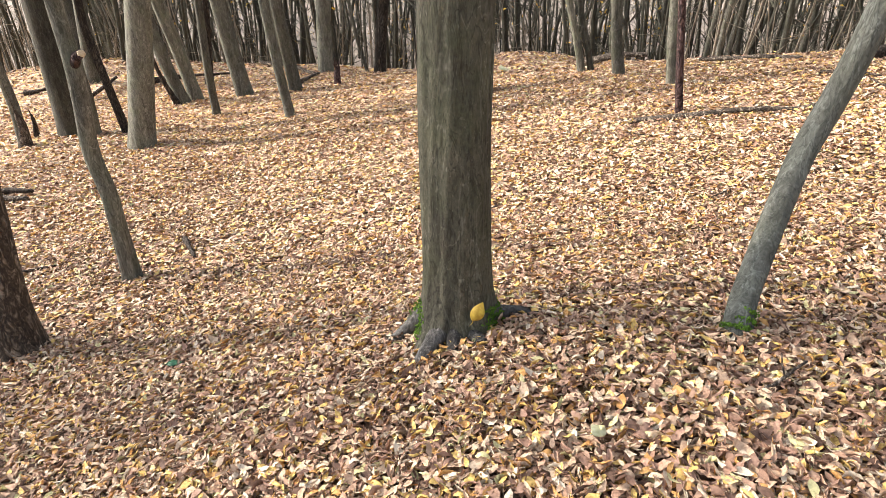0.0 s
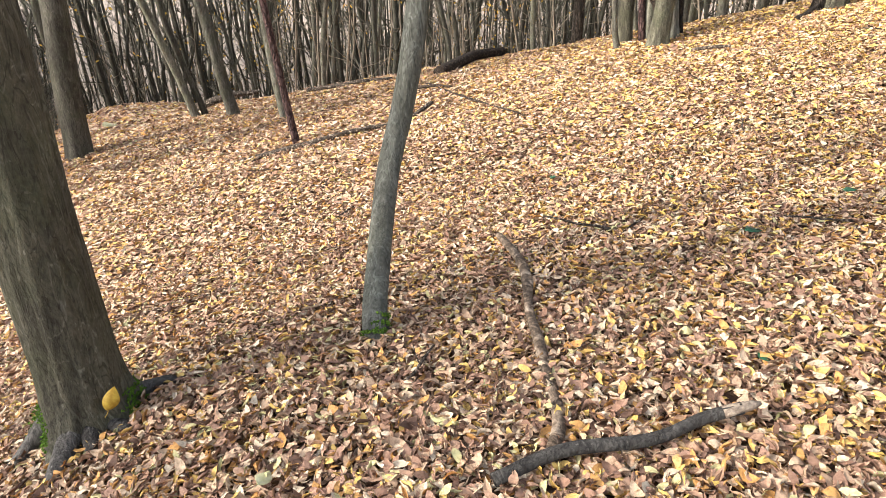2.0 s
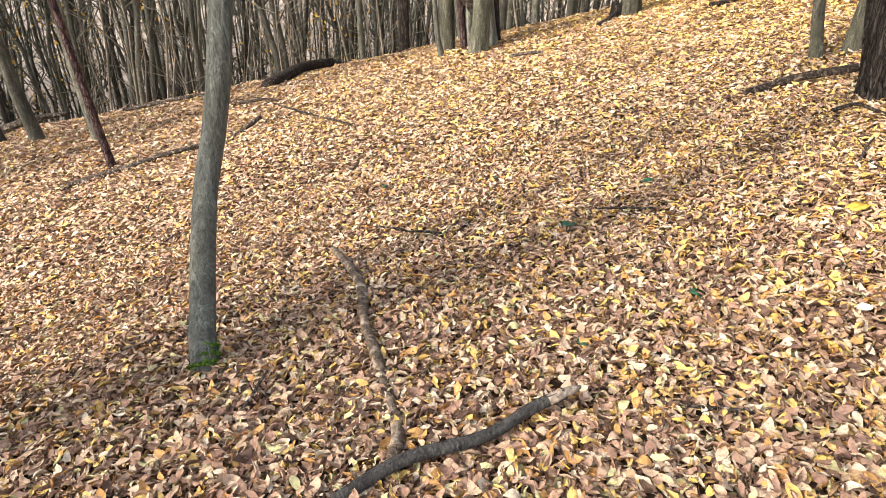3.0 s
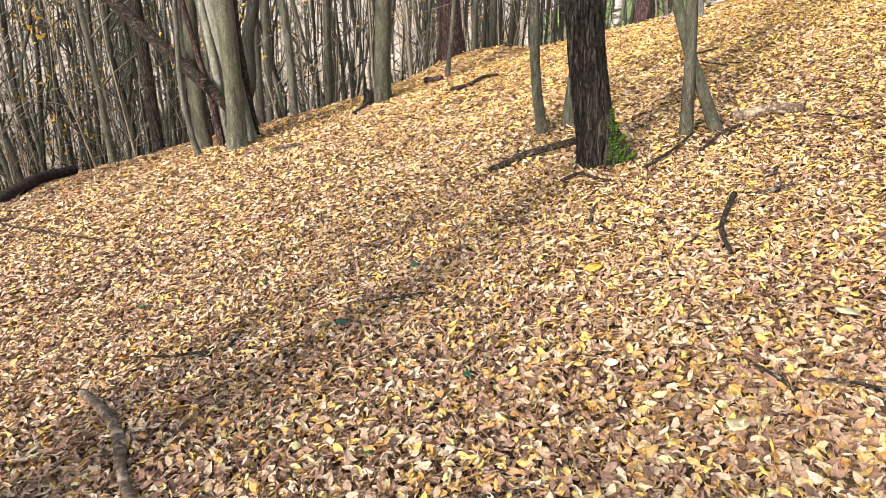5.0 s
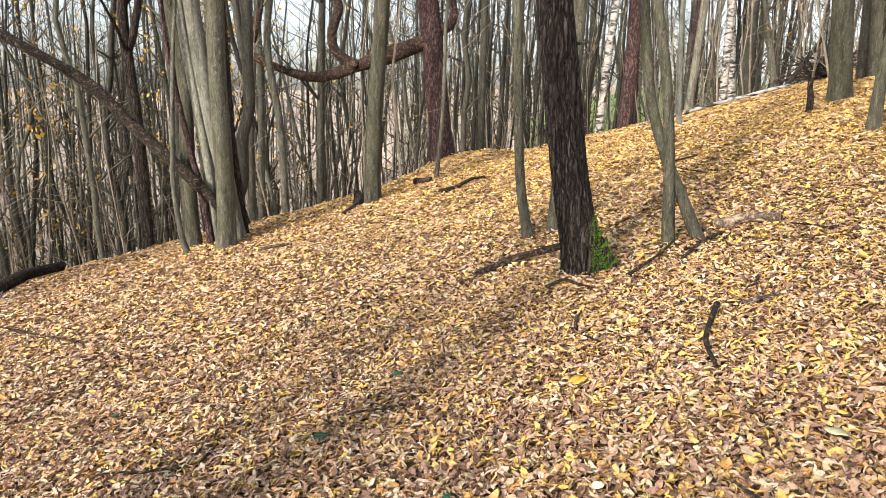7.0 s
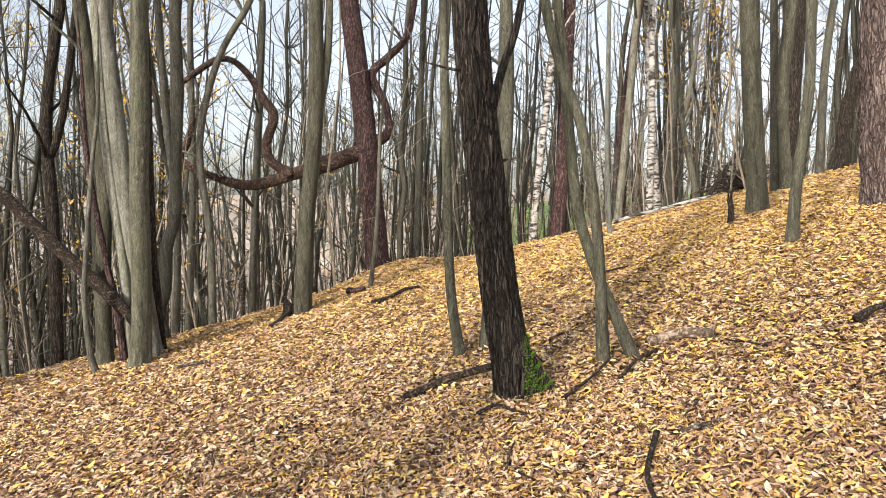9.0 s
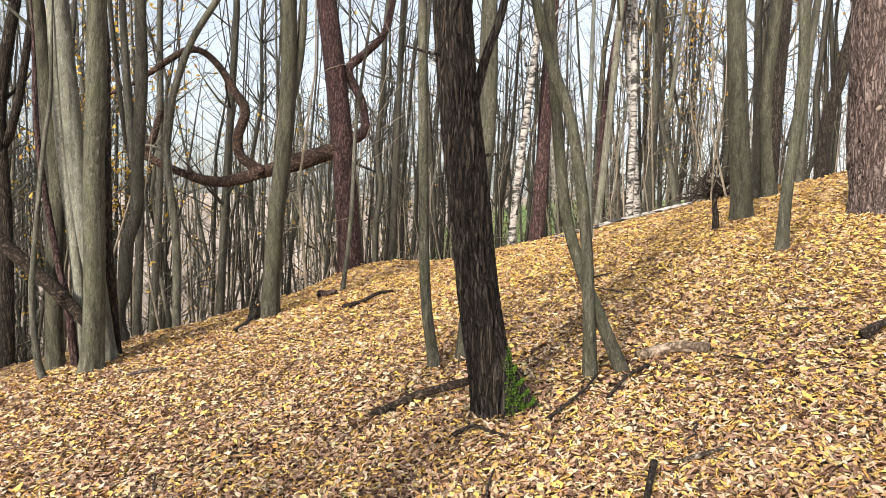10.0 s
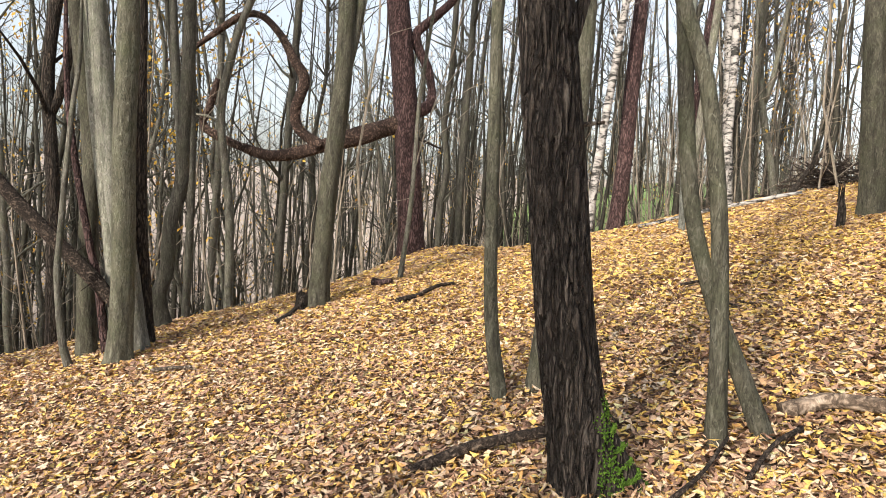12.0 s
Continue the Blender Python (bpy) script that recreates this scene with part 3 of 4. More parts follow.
def twigs_on(parent, points, count, span, bark, seed):
    """Short twigs along a limb."""
    rng = np.random.default_rng(seed)
    bag = Bag()
    line = smooth_line(points, 0.05) - np.array(parent.location)
    for _ in range(count):
        q = line[rng.integers(len(line))]
        d = rng.normal(0, 1, 3) + np.array([0, 0, 0.5])
        d /= np.linalg.norm(d)
        e = rng.uniform(0.4, 1.0) * span
        v, f = tube([q, q + d * e * 0.5, q + (d + rng.normal(0, 0.3, 3)) * e], [0.008, 0.006, 0.003], 4, cap=False)
        bag.add(v, f)
    tagged(bag.object("twig", bark, parent, "short dead twigs"), kind="stuff")


big = hornbeam((0.05, 2.14), [(0.00, 0.0, 0.40), (0.00, 0.0, 0.83), (0.01, 0.0, 1.27)], 0.128, 13, bark=HORNBEAM, sides=96, step=0.03, flute=0.02, flare=1.1, reach=0.10, relief=rib_relief,
         label="thick olive-grey hornbeam with fluted bark and mossy roots")
sap = hornbeam((0.99, 1.80), [(0.044, 0.085, 0.085), (0.099, 0.16, 0.18), (0.184, 0.265, 0.34), (0.265, 0.35, 0.505), (0.316, 0.377, 0.62), (0.355, 0.382, 0.735), (0.406, 0.37, 0.985)], 0.046, 8, bark=SAPLING, sides=36, step=0.03, flute=0.025, flare=0.6, reach=0.05, relief=rib_relief,
         label="thin curved pale grey young tree with a mossy foot")
crooked = hornbeam((-2.18, 3.96), [(0.01, 0.0, 0.51), (0.01, 0.0, 0.69), (-0.02, 0.0, 0.97), (0.01, 0.0, 1.26), (0.03, 0.0, 1.53), (0.03, 0.0, 1.88)], 0.055, 9, sides=24, step=0.06,
                   label="thin crooked young tree with a sawn branch stub")
limb(crooked, [(-2.13, 3.94, gz(-2.18, 3.96) + 1.52), (-2.09, 3.91, gz(-2.18, 3.96) + 1.57), (-2.05, 3.90, gz(-2.18, 3.96) + 1.59)], 0.032, 0.024, PINE, "stub", "short orange-brown branch stub", 12, 31)
limb(crooked, [(-2.052, 3.90, gz(-2.18, 3.96) + 1.588), (-2.044, 3.897, gz(-2.18, 3.96) + 1.592)], 0.023, 0.022, CUT, "cut_face", "pale fresh sawn face", 14, 32)
hornbeam((-2.41, 3.03), [(0.01, 0.0, 0.26), (0.04, 0.0, 0.52)], 0.108, 10, bark=DEAD, flare=0.5, sides=28, step=0.06, label="brown rough-barked tree standing in leaves")
hornbeam((-4.32, 9.16), [(0.24, 0.0, 1.08), (0.44, 0.0, 2.04)], 0.185, 15, sides=24)
hornbeam((-6.21, 10.79), [(0.03, 0.0, 1.15), (0.06, 0.0, 2.18)], 0.2, 15, sides=20)
hornbeam((-6.65, 10.12), [(0.05, 0.0, 0.65), (0.02, 0.0, 1.18)], 0.081, 10)
hornbeam((-5.20, 10.60), [(-0.10, 0.0, 0.81), (-0.21, 0.0, 1.69)], 0.066, 9, bark=DARK)
hornbeam((-2.42, 10.48), [(-0.09, 0.0, 0.80), (-0.17, 0.0, 1.82)], 0.078)
hornbeam((-3.97, 11.53), [(0.00, 0.0, 0.86), (0.06, 0.0, 1.97)], 0.071)
hornbeam((-4.04, 13.66), [(-0.12, 0.0, 0.96), (-0.22, 0.0, 1.94)], 0.165)
hornbeam((-5.13, 13.13), [(-0.17, 0.0, 0.67), (-0.34, 0.0, 1.54)], 0.126)
hornbeam((-2.95, 13.62), [(-0.10, 0.0, 0.96), (-0.17, 0.0, 1.82)], 0.129)
hornbeam((-2.80, 16.60), [(0.06, 0.0, 1.00), (0.12, 0.0, 1.78)], 0.184, bark=PALE, label="pale grey-barked hornbeam down the slope")
hornbeam((-1.44, 16.34), [(0.10, 0.0, 0.88), (0.20, 0.0, 1.64)], 0.139, bark=DARK, label="slender dark-barked tree down the slope")
hornbeam((2.32, 6.21), [(-0.06, 0.0, 0.46), (-0.13, 0.0, 1.06)], 0.036, 7, bark=PINE, label="thin reddish-brown young tree")
hornbeam((2.84, 8.01), [(-0.05, 0.0, 0.48), (-0.09, 0.0, 0.99)], 0.052, 10)
hornbeam((2.27, 10.48), [(-0.13, 0.0, 0.57), (-0.27, 0.0, 1.07)], 0.058, 10)
hornbeam((2.63, 9.63), [(-0.09, 0.0, 0.56), (-0.14, 0.0, 1.02)], 0.082)
hornbeam((0.55, 9.75), [(0.05, -0.03, 0.99), (0.14, -0.06, 1.85)], 0.168, 15, sides=20)
hornbeam((6.48, 5.35), [(0.01, -0.01, 0.88), (0.0, -0.0, 2.0), (0.01, -0.01, 2.82), (0.01, -0.01, 3.64)], 0.11, 15, bark=HORNBEAM, sides=40, step=0.05, low=5, flare=0.7, reach=0.14, relief=rib_relief,
         label="stout grey-green hornbeam at the edge of the slope")
hornbeam((6.87, 5.85), [(-0.02, 0.07, 1.04), (-0.08, 0.27, 2.64), (-0.11, 0.38, 4.20)], 0.065, 13, bark=PALE, label="pale leaning hornbeam stem")
hornbeam((6.83, 5.5), [(-0.07, 0.07, 0.81), (-0.14, 0.14, 1.39), (-0.19, 0.2, 1.96), (-0.24, 0.25, 2.64), (-0.28, 0.29, 3.19), (-0.31, 0.32, 3.63)], 0.105, 14, bark=PALE, sides=20, step=0.12, low=5, label="pale bare hornbeam stem leaning outwards")
forked = hornbeam((8.60, 4.57), [(0.02, -0.05, 1.24), (0.05, -0.17, 2.73), (0.05, -0.16, 4.19)], 0.113, 14, bark=HORNBEAM, sides=24, step=0.12, low=4)
hornbeam((10.14, 4.26), [(0.03, -0.09, 1.03), (0.04, -0.12, 2.32)], 0.036, 5, label="thin grey young tree on the slope")
pine = hornbeam((12.23, 5.05), [(-0.07, 0.24, 2.43), (-0.13, 0.43, 3.99), (-0.20, 0.66, 5.53)], 0.223, 16, bark=PINE, sides=28, step=0.12, low=7, name="pine_tree",
         label="old red-barked pine with crooked dead limbs")
hornbeam((5.42, 1.34), [(-0.02, 0.08, 0.52), (-0.04, 0.12, 1.43), (-0.05, 0.16, 2.64)], 0.038, 7, bark=HORNBEAM, step=0.06, low=2.6, label="slim grey-green young tree behind the oak")
oak = hornbeam((4.49, 0.70), [(-0.04, 0.12, 0.66), (-0.06, 0.19, 1.18), (-0.08, 0.25, 1.67), (-0.10, 0.31, 2.26)], 0.112, 12, bark=OAK, sides=120, step=0.02, flare=0.4, reach=0.13, relief=oak_relief, low=2.6,
         name="oak_tree", label="dark oak with deeply furrowed bark and mossy foot")
hornbeam((4.90, 0.24), [(-0.01, 0.03, 0.5), (-0.02, 0.06, 0.85), (-0.04, 0.10, 1.15), (-0.06, 0.17, 1.5), (-0.09, 0.28, 1.8), (-0.12, 0.39, 2.2)], 0.035, 8, bark=HORNBEAM, step=0.06, label="slim grey-green young tree crossing its twin")
hornbeam((4.98, 0.06), [(-0.04, 0.13, 0.3), (-0.06, 0.22, 0.5), (-0.08, 0.275, 0.65), (-0.09, 0.325, 0.8), (-0.10, 0.37, 1.0), (-0.11, 0.41, 1.3), (-0.13, 0.44, 1.6), (-0.15, 0.505, 2.2)], 0.035, 8, bark=HORNBEAM, step=0.06, label="slim leaning young tree crossing its twin")
hornbeam((14.29, 2.00), [(0.02, -0.07, 1.35), (0.03, -0.09, 2.71), (0.05, -0.15, 4.73)], 0.138, 15, bark=PINE, sides=20, name="pine_tree", low=6, label="tall straight pine with reddish bark")
hornbeam((13.71, 2.39), [(0.03, -0.10, 1.44), (0.09, -0.30, 3.62)], 0.078, 13, bark=BIRCH, name="birch_tree", label="white birch with black scars")
hornbeam((10.93, -1.34), [(-0.04, 0.12, 1.35), (-0.07, 0.23, 2.90)], 0.135, 14, bark=HORNBEAM, sides=24, step=0.12)
hornbeam((8.04, -1.31), [(0.01, -0.02, 0.59), (0.03, -0.10, 1.52), (0.03, -0.09, 2.34)], 0.056, 10, bark=HORNBEAM, step=0.1)
hornbeam((14.07, -2.17), [(0.01, -0.04, 1.52), (0.03, -0.10, 3.33)], 0.133, 14, bark=DARK, sides=18, label="dark rough-barked tree on the upper slope")
hornbeam((14.04, -1.96), [(-0.02, 0.07, 1.88), (-0.04, 0.13, 3.39)], 0.077, 13)
hornbeam((16.36, -3.12), [(0.01, -0.02, 2.23), (0.05, -0.18, 3.97)], 0.083, 13)
hornbeam((9.55, -2.56), [(-0.04, 0.12, 0.98), (-0.05, 0.16, 2.25)], 0.25, 14, bark=OLDPINE, sides=72, step=0.04, flare=0.6, reach=0.3, relief=oak_relief, name="pine_tree", label="massive old tree with flaking pinkish bark")
hornbeam((11.77, 0.75), [(-0.02, 0.08, 1.50), (-0.03, 0.10, 3.73)], 0.041, 8, bark=SAPLING, label="thin pale young tree")
hornbeam((13.21, 2.92), [(0.0, 0.01, 2.64), (0.0, -0.01, 4.75)], 0.119)
hornbeam((13.85, 9.0), [(0.03, -0.11, 3.5), (0.08, -0.26, 7.3)], 0.098, 16)
hornbeam((12.95, 10.07), [(0.05, -0.13, 3.8), (0.03, -0.1, 7.4)], 0.088, 16)
hornbeam((18.57, -0.16), [(0.02, -0.06, 2.72), (0.02, -0.08, 5.54)], 0.116)
hornbeam((8.44, 8.79), [(-0.01, 0.02, 2.2), (-0.03, 0.11, 3.9), (0.04, -0.12, 5.5)], 0.095, 14, bark=DARK, fork=3.3, label="dark rough-barked tree at the edge of the wood")
hornbeam((7.54, 6.96), [(-0.01, 0.03, 1.2), (-0.03, 0.10, 2.6), (-0.07, 0.24, 4.7)], 0.085, 13, label="grey-green hornbeam leaning outwards")
hornbeam((9.83, 7.72), [(0.01, -0.04, 1.96), (0.0, 0.01, 3.80), (-0.01, 0.03, 5.60)], 0.061, 14, fork=2.6)
hornbeam((10.85, 7.76), [(-0.01, 0.04, 1.7), (-0.07, 0.22, 3.4), (0.03, -0.10, 4.9), (0.19, -0.64, 5.9)], 0.076, 13, label="crooked hornbeam bending to one side")
hornbeam((14.78, 5.23), [(0.0, -0.01, 2.5), (0.02, -0.08, 6.2)], 0.083, 15)
hornbeam((18.80, -0.88), [(-0.07, 0.22, 1.01), (-0.16, 0.52, 2.43), (-0.25, 0.84, 5.25)], 0.087, 13, fork=2.0)
hornbeam((16.10, 0.25), [(0.0, 0.0, 2.17), (-0.03, 0.08, 4.61)], 0.081, bark=BIRCH, name="birch_tree", label="white birch with black scars")
hornbeam((15.32, 0.87), [(0.04, -0.15, 2.27), (0.09, -0.29, 4.62)], 0.084)

hornbeam((6.87, 6.24), [(-0.01, 0.01, 0.79), (0.0, -0.0, 1.53), (0.01, -0.01, 2.13), (-0.06, 0.06, 3.02), (-0.13, 0.12, 3.89)], 0.092, 13, bark=HORNBEAM, step=0.1, low=5, label="grey-green hornbeam stem in a close clump")
hornbeam((6.81, 5.87), [(-0.02, 0.02, 0.13), (-0.08, 0.08, 0.8), (-0.12, 0.12, 1.05), (-0.21, 0.2, 1.75), (-0.27, 0.26, 2.38)], 0.044, 4, bark=PINE, step=0.08, crown=False, label="thin reddish dead stem leaning in a clump")
hornbeam((6.37, 5.87), [(-0.05, 0.04, 0.3), (-0.08, 0.07, 0.87), (-0.07, 0.06, 1.18), (-0.04, 0.03, 1.84), (-0.0, 0.0, 2.46)], 0.033, 4, bark=FOREST, step=0.08, crown=False, label="thin dead snag leaning at the edge of the slope")
hornbeam((8.31, 6.63), [(-0.05, 0.05, 0.39), (0.01, -0.01, 0.73), (0.03, -0.03, 1.34), (0.1, -0.11, 1.75), (0.11, -0.12, 2.43), (0.12, -0.13, 2.83), (0.14, -0.15, 3.61), (0.12, -0.13, 4.43)], 0.09, 12, step=0.1, low=4.5, fork=2.2, label="crooked grey hornbeam with a bent stem")
hornbeam((5.55, 1.17), [(0.0, -0.02, 0.34), (0.02, -0.07, 0.87), (0.03, -0.11, 1.48), (0.03, -0.12, 2.0), (0.03, -0.1, 2.51)], 0.053, 12, bark=HORNBEAM, step=0.1, low=4, label="grey-green hornbeam close behind the oak")
hornbeam((16.31, -3.5), [(-0.01, -0.03, 1.1), (-0.06, -0.23, 2.1), (-0.1, -0.41, 3.18)], 0.132, 11, bark=DARK, label="dark tree leaning on the upper slope")
hornbeam((14.03, -2.17), [(0.02, 0.14, 1.71), (0.02, 0.09, 2.67), (0.01, 0.04, 3.63)], 0.132, 13, bark=HORNBEAM, label="grey-green hornbeam beside a dark tree")
hornbeam((18.22, 1.01), [(0.0, -0.03, 2.45), (0.01, -0.17, 4.1), (0.02, -0.33, 5.46)], 0.13, 14, bark=PINE, name="pine_tree", low=7, label="slender orange-barked pine at the edge of the wood")
hornbeam((18.74, 0.1), [(0.0, 0.19, 2.26), (0.0, 0.32, 4.08), (0.0, 0.43, 5.76)], 0.119, 13, bark=BIRCH, name="birch_tree", low=3, label="white birch with a blackened foot")
hornbeam((23.0, -0.6), [(0.1, 0.1, 2.5), (0.2, 0.1, 5.0)], 0.07, 9, low=3.4, limbs=60, twigs=420, hang=5, label="slender tree still holding golden autumn leaves")
hornbeam((13.0, 11.4), [(0.0, 0.1, 2.5), (0.1, 0.1, 5.0)], 0.05, 8, low=3.0, limbs=50, twigs=300, hang=5, label="young tree still holding yellow-green leaves")

hornbeam((-6.55, 10.0), [(0.04, 0.02, 0.34), (0.01, 0.01, 0.6)], 0.091, 0.62, bark=DEAD, step=0.06, crown=False, name="tree_stump", category="stump", label="splintered grey broken stem standing in leaves")
hornbeam((-6.83, 10.8), [(0.02, 0.02, 0.28), (0.01, 0.0, 0.49)], 0.043, 0.45, bark=DARK, step=0.06, crown=False, name="tree_stump", category="stump", label="thin dark broken stick standing in leaves")
hornbeam((-5.17, 12.9), [(-0.15, -0.06, 0.49), (-0.23, -0.09, 0.86)], 0.053, 1.2, bark=DARK, step=0.06, crown=False, name="snag", category="stump", label="thin dark dead pole leaning among trunks")
hornbeam((-5.74, 10.55), [(0.04, 0.02, 0.66), (0.01, 0.0, 1.64)], 0.122, 12, label="slender grey hornbeam leaning down the slope")
hornbeam((-7.99, 15.4), [(0.08, 0.04, 1.09), (0.15, 0.08, 1.8)], 0.147, 13, label="slender grey hornbeam down the slope")
hornbeam((-5.19, 15.0), [(0.14, 0.05, 1.11), (0.22, 0.08, 1.81)], 0.094, 12, bark=DARK, label="thin dark tree down the slope")
hornbeam((-4.97, 13.44), [(-0.14, -0.05, 0.97), (-0.3, -0.11, 1.89)], 0.134, 13, label="leaning grey hornbeam down the slope")
hornbeam((2.41, 10.47), [(-0.05, 0.01, 0.25), (-0.18, 0.04, 0.76), (-0.25, 0.06, 1.08)], 0.046, 9, label="thin grey young tree behind the mound")
hornbeam((2.82, 7.95), [(-0.05, 0.02, 0.48), (-0.09, 0.03, 0.99)], 0.057, 11, label="slender grey hornbeam on the far slope")

hornbeam((6.99, 5.55), [(-0.03, 0.03, 0.67), (-0.06, 0.06, 1.15), (-0.07, 0.08, 1.98), (-0.08, 0.09, 2.87)], 0.08, 12, bark=DARK, step=0.1, low=5, label="dark hornbeam stem pressed behind a stouter one")

moss(big, [(0.19, -0.06, 0.05, 0.045, 420), (0.19, 0.05, 0.08, 0.035, 200), (-0.19, 0.03, 0.06, 0.035, 200)], 1)
moss(sap, [(-0.03, -0.03, 0.03, 0.03, 300), (0.05, 0.0, 0.04, 0.03, 300)], 2)
moss(oak, [(-0.05, -0.14, 0.06, 0.05, 500), (-0.04, -0.12, 0.17, 0.045, 420), (-0.04, -0.08, 0.30, 0.035, 240)], 3)
BOW = [(12.11, 5.32, 2.86), (11.94, 5.88, 2.65), (11.79, 6.38, 2.48), (11.62, 6.93, 2.29), (11.47, 7.44, 2.19), (11.32, 7.94, 2.30), (11.17, 8.44, 2.50), (11.11, 8.66, 2.67), (11.14, 8.55, 2.96), (11.18, 8.42, 3.45)]
RISER = [(11.67, 6.60, 2.39), (11.56, 6.98, 2.64), (11.53, 7.06, 2.98), (11.57, 6.93, 3.47), (11.51, 7.13, 3.82), (11.44, 7.36, 4.21), (11.35, 7.67, 4.50), (11.26, 7.97, 4.52), (11.17, 8.27, 4.34), (10.99, 8.87, 3.90), (10.87, 9.28, 3.70)]
ELBOW = [(12.15, 5.35, 2.97), (12.33, 4.94, 3.20), (12.32, 4.98, 3.72), (12.24, 5.23, 4.29), (12.32, 4.95, 4.61), (12.42, 4.63, 4.97), (12.46, 4.50, 5.48), (12.48, 4.44, 5.89)]
limb(pine, BOW, 0.15, 0.05, CROOK, "limb", "long drooping crooked dead limb", 12, 4)
limb(pine, RISER, 0.11, 0.03, CROOK, "limb", "crooked dead limb rising and bending over", 12, 5)
limb(pine, ELBOW, 0.10, 0.05, PINE, "limb", "elbowed reddish limb", 12, 6)
limb(pine, [(12.14, 5.20, 2.67), (12.23, 4.92, 2.56), (12.30, 4.67, 2.46)], 0.035, 0.015, DARK, "limb", "", 8, 7)
twigs_on(pine, BOW, 16, 0.5, DARK, 8)
twigs_on(pine, RISER, 22, 0.6, DARK, 9)
limb(oak, [(4.42, 0.93, 2.1), (4.46, 0.87, 2.35), (4.48, 0.83, 2.54), (4.50, 0.76, 2.76), (4.5, 0.7, 3.1)], 0.035, 0.02, OAK, "limb", "", 10, 10)
limb(oak, [(4.42, 0.95, 2.55), (4.31, 1.05, 2.52), (4.26, 1.22, 2.56)], 0.012, 0.004, OAK, "twig", "broken dead twig", 6, 11)
limb(oak, [(4.44, 0.88, 2.0), (4.51, 0.74, 2.03)], 0.012, 0.007, DEAD, "twig", "broken dead twig", 6, 12)
lodged = thing("leaning_trunk", (6.79, 5.61, gz(6.79, 5.61)), "dead brown trunk lodged slanting against a hornbeam", "tree trunk")
LODGED = [(6.79, 5.61, gz(6.79, 5.61) + 0.02), (6.73, 5.75, 0.48), (6.38, 6.52, 1.32), (6.14, 7.07, 1.91), (5.81, 7.83, 2.37), (5.63, 8.23, 2.61)]
limb(lodged, LODGED, 0.075, 0.05, LOGDARK, "stem", "", 12, 13)
twigs_on(lodged, LODGED, 18, 0.35, DARK, 14)
snag = thing("fallen_branch", (15.56, -0.63, gz(15.56, -0.63)), "long dead branch slanting over the crest", "branch")
limb(snag, [(15.3, -0.45, gz(15.3, -0.45)), (15.56, -0.63, 1.67), (15.98, -0.98, 2.21), (16.68, -1.55, 3.13)], 0.07, 0.035, DARK, "stem", "", 10, 33)
twigs_on(snag, [(15.56, -0.63, 1.67), (15.98, -0.98, 2.21), (16.68, -1.55, 3.13)], 14, 0.5, DARK, 34)
twin = bpy.data.objects["pine_tree.002"]
limb(twin, [(9.55, -2.55, gz(9.55, -2.56) + 0.6), (9.66, -2.68, gz(9.55, -2.56) + 1.0), (9.70, -2.78, gz(9.55, -2.56) + 1.5), (9.80, -3.05, gz(9.55, -2.56) + 2.3), (9.85, -3.2, gz(9.55, -2.56) + 3.6)], 0.17, 0.11, OLDPINE, "second_stem", "", 28, 41)
limb(twin, [(9.36, -2.4, gz(9.55, -2.56) + 1.05), (9.27, -2.38, gz(9.55, -2.56) + 1.08), (9.22, -2.42, gz(9.55, -2.56) + 1.12)], 0.03, 0.02, BROKEN, "stub", "pale broken branch stub", 10, 42)
limb(forked, [(8.66, 4.47, 2.55), (8.7, 4.41, 2.97), (8.74, 4.32, 3.47), (8.77, 4.28, 4.04), (8.78, 4.27, 4.73), (8.78, 4.25, 6.1)], 0.06, 0.035, HORNBEAM, "second_stem", "", 14, 44)
ROOT = gz(4.49, 0.70)
oak_root = limb(oak, [(4.46, 0.74, ROOT + 0.40), (4.48, 0.64, ROOT + 0.24), (4.49, 0.57, ROOT + 0.12), (4.52, 0.51, ROOT + 0.03), (4.55, 0.46, ROOT - 0.04)], 0.03, 0.036, OAK, "root", "flared mossy root", 20, 43)
moss(oak, [(0.0, -0.08, 0.30, 0.06, 1300), (0.01, -0.12, 0.15, 0.05, 1300), (0.03, -0.18, 0.05, 0.035, 600)], 7, oak_root)
FOOT = gz(0.05, 2.14)
for dx, dy, far, thick in ((-0.55, -0.84, 0.25, 0.042), (0.42, -0.9, 0.21, 0.038), (0.97, 0.1, 0.26, 0.036), (-0.98, 0.2, 0.25, 0.036), (-0.1, -1.0, 0.19, 0.036)):
    limb(big, [(0.05 + 0.07 * dx, 2.14 + 0.07 * dy, FOOT + 0.13), (0.05 + 0.13 * dx, 2.14 + 0.13 * dy, FOOT + 0.075),
               (0.05 + far * dx, 2.14 + far * dy, gz(0.05 + far * dx, 2.14 + far * dy) + 0.015), (0.05 + 1.4 * far * dx, 2.14 + 1.4 * far * dy, gz(0.05 + 1.4 * far * dx, 2.14 + 1.4 * far * dy) - 0.04)],
         thick, thick * 0.6, GREYLOG, "root", "dark rough root", 14, int(50 + 10 * dx))
moss(big, [(0.17, -0.1, 0.06, 0.05, 300), (-0.17, -0.02, 0.06, 0.04, 200)], 6)


# ---- the wood behind ----
def open_floor(x, y):
    """Whether a place belongs to the open, leaf-covered slope with no trees of the dense wood on it."""
    s = 0.6 * x + 0.8 * y
    r = math.hypot(x, y)
    return s < 10.6 and r < 15.5 and not (y > 14.5)


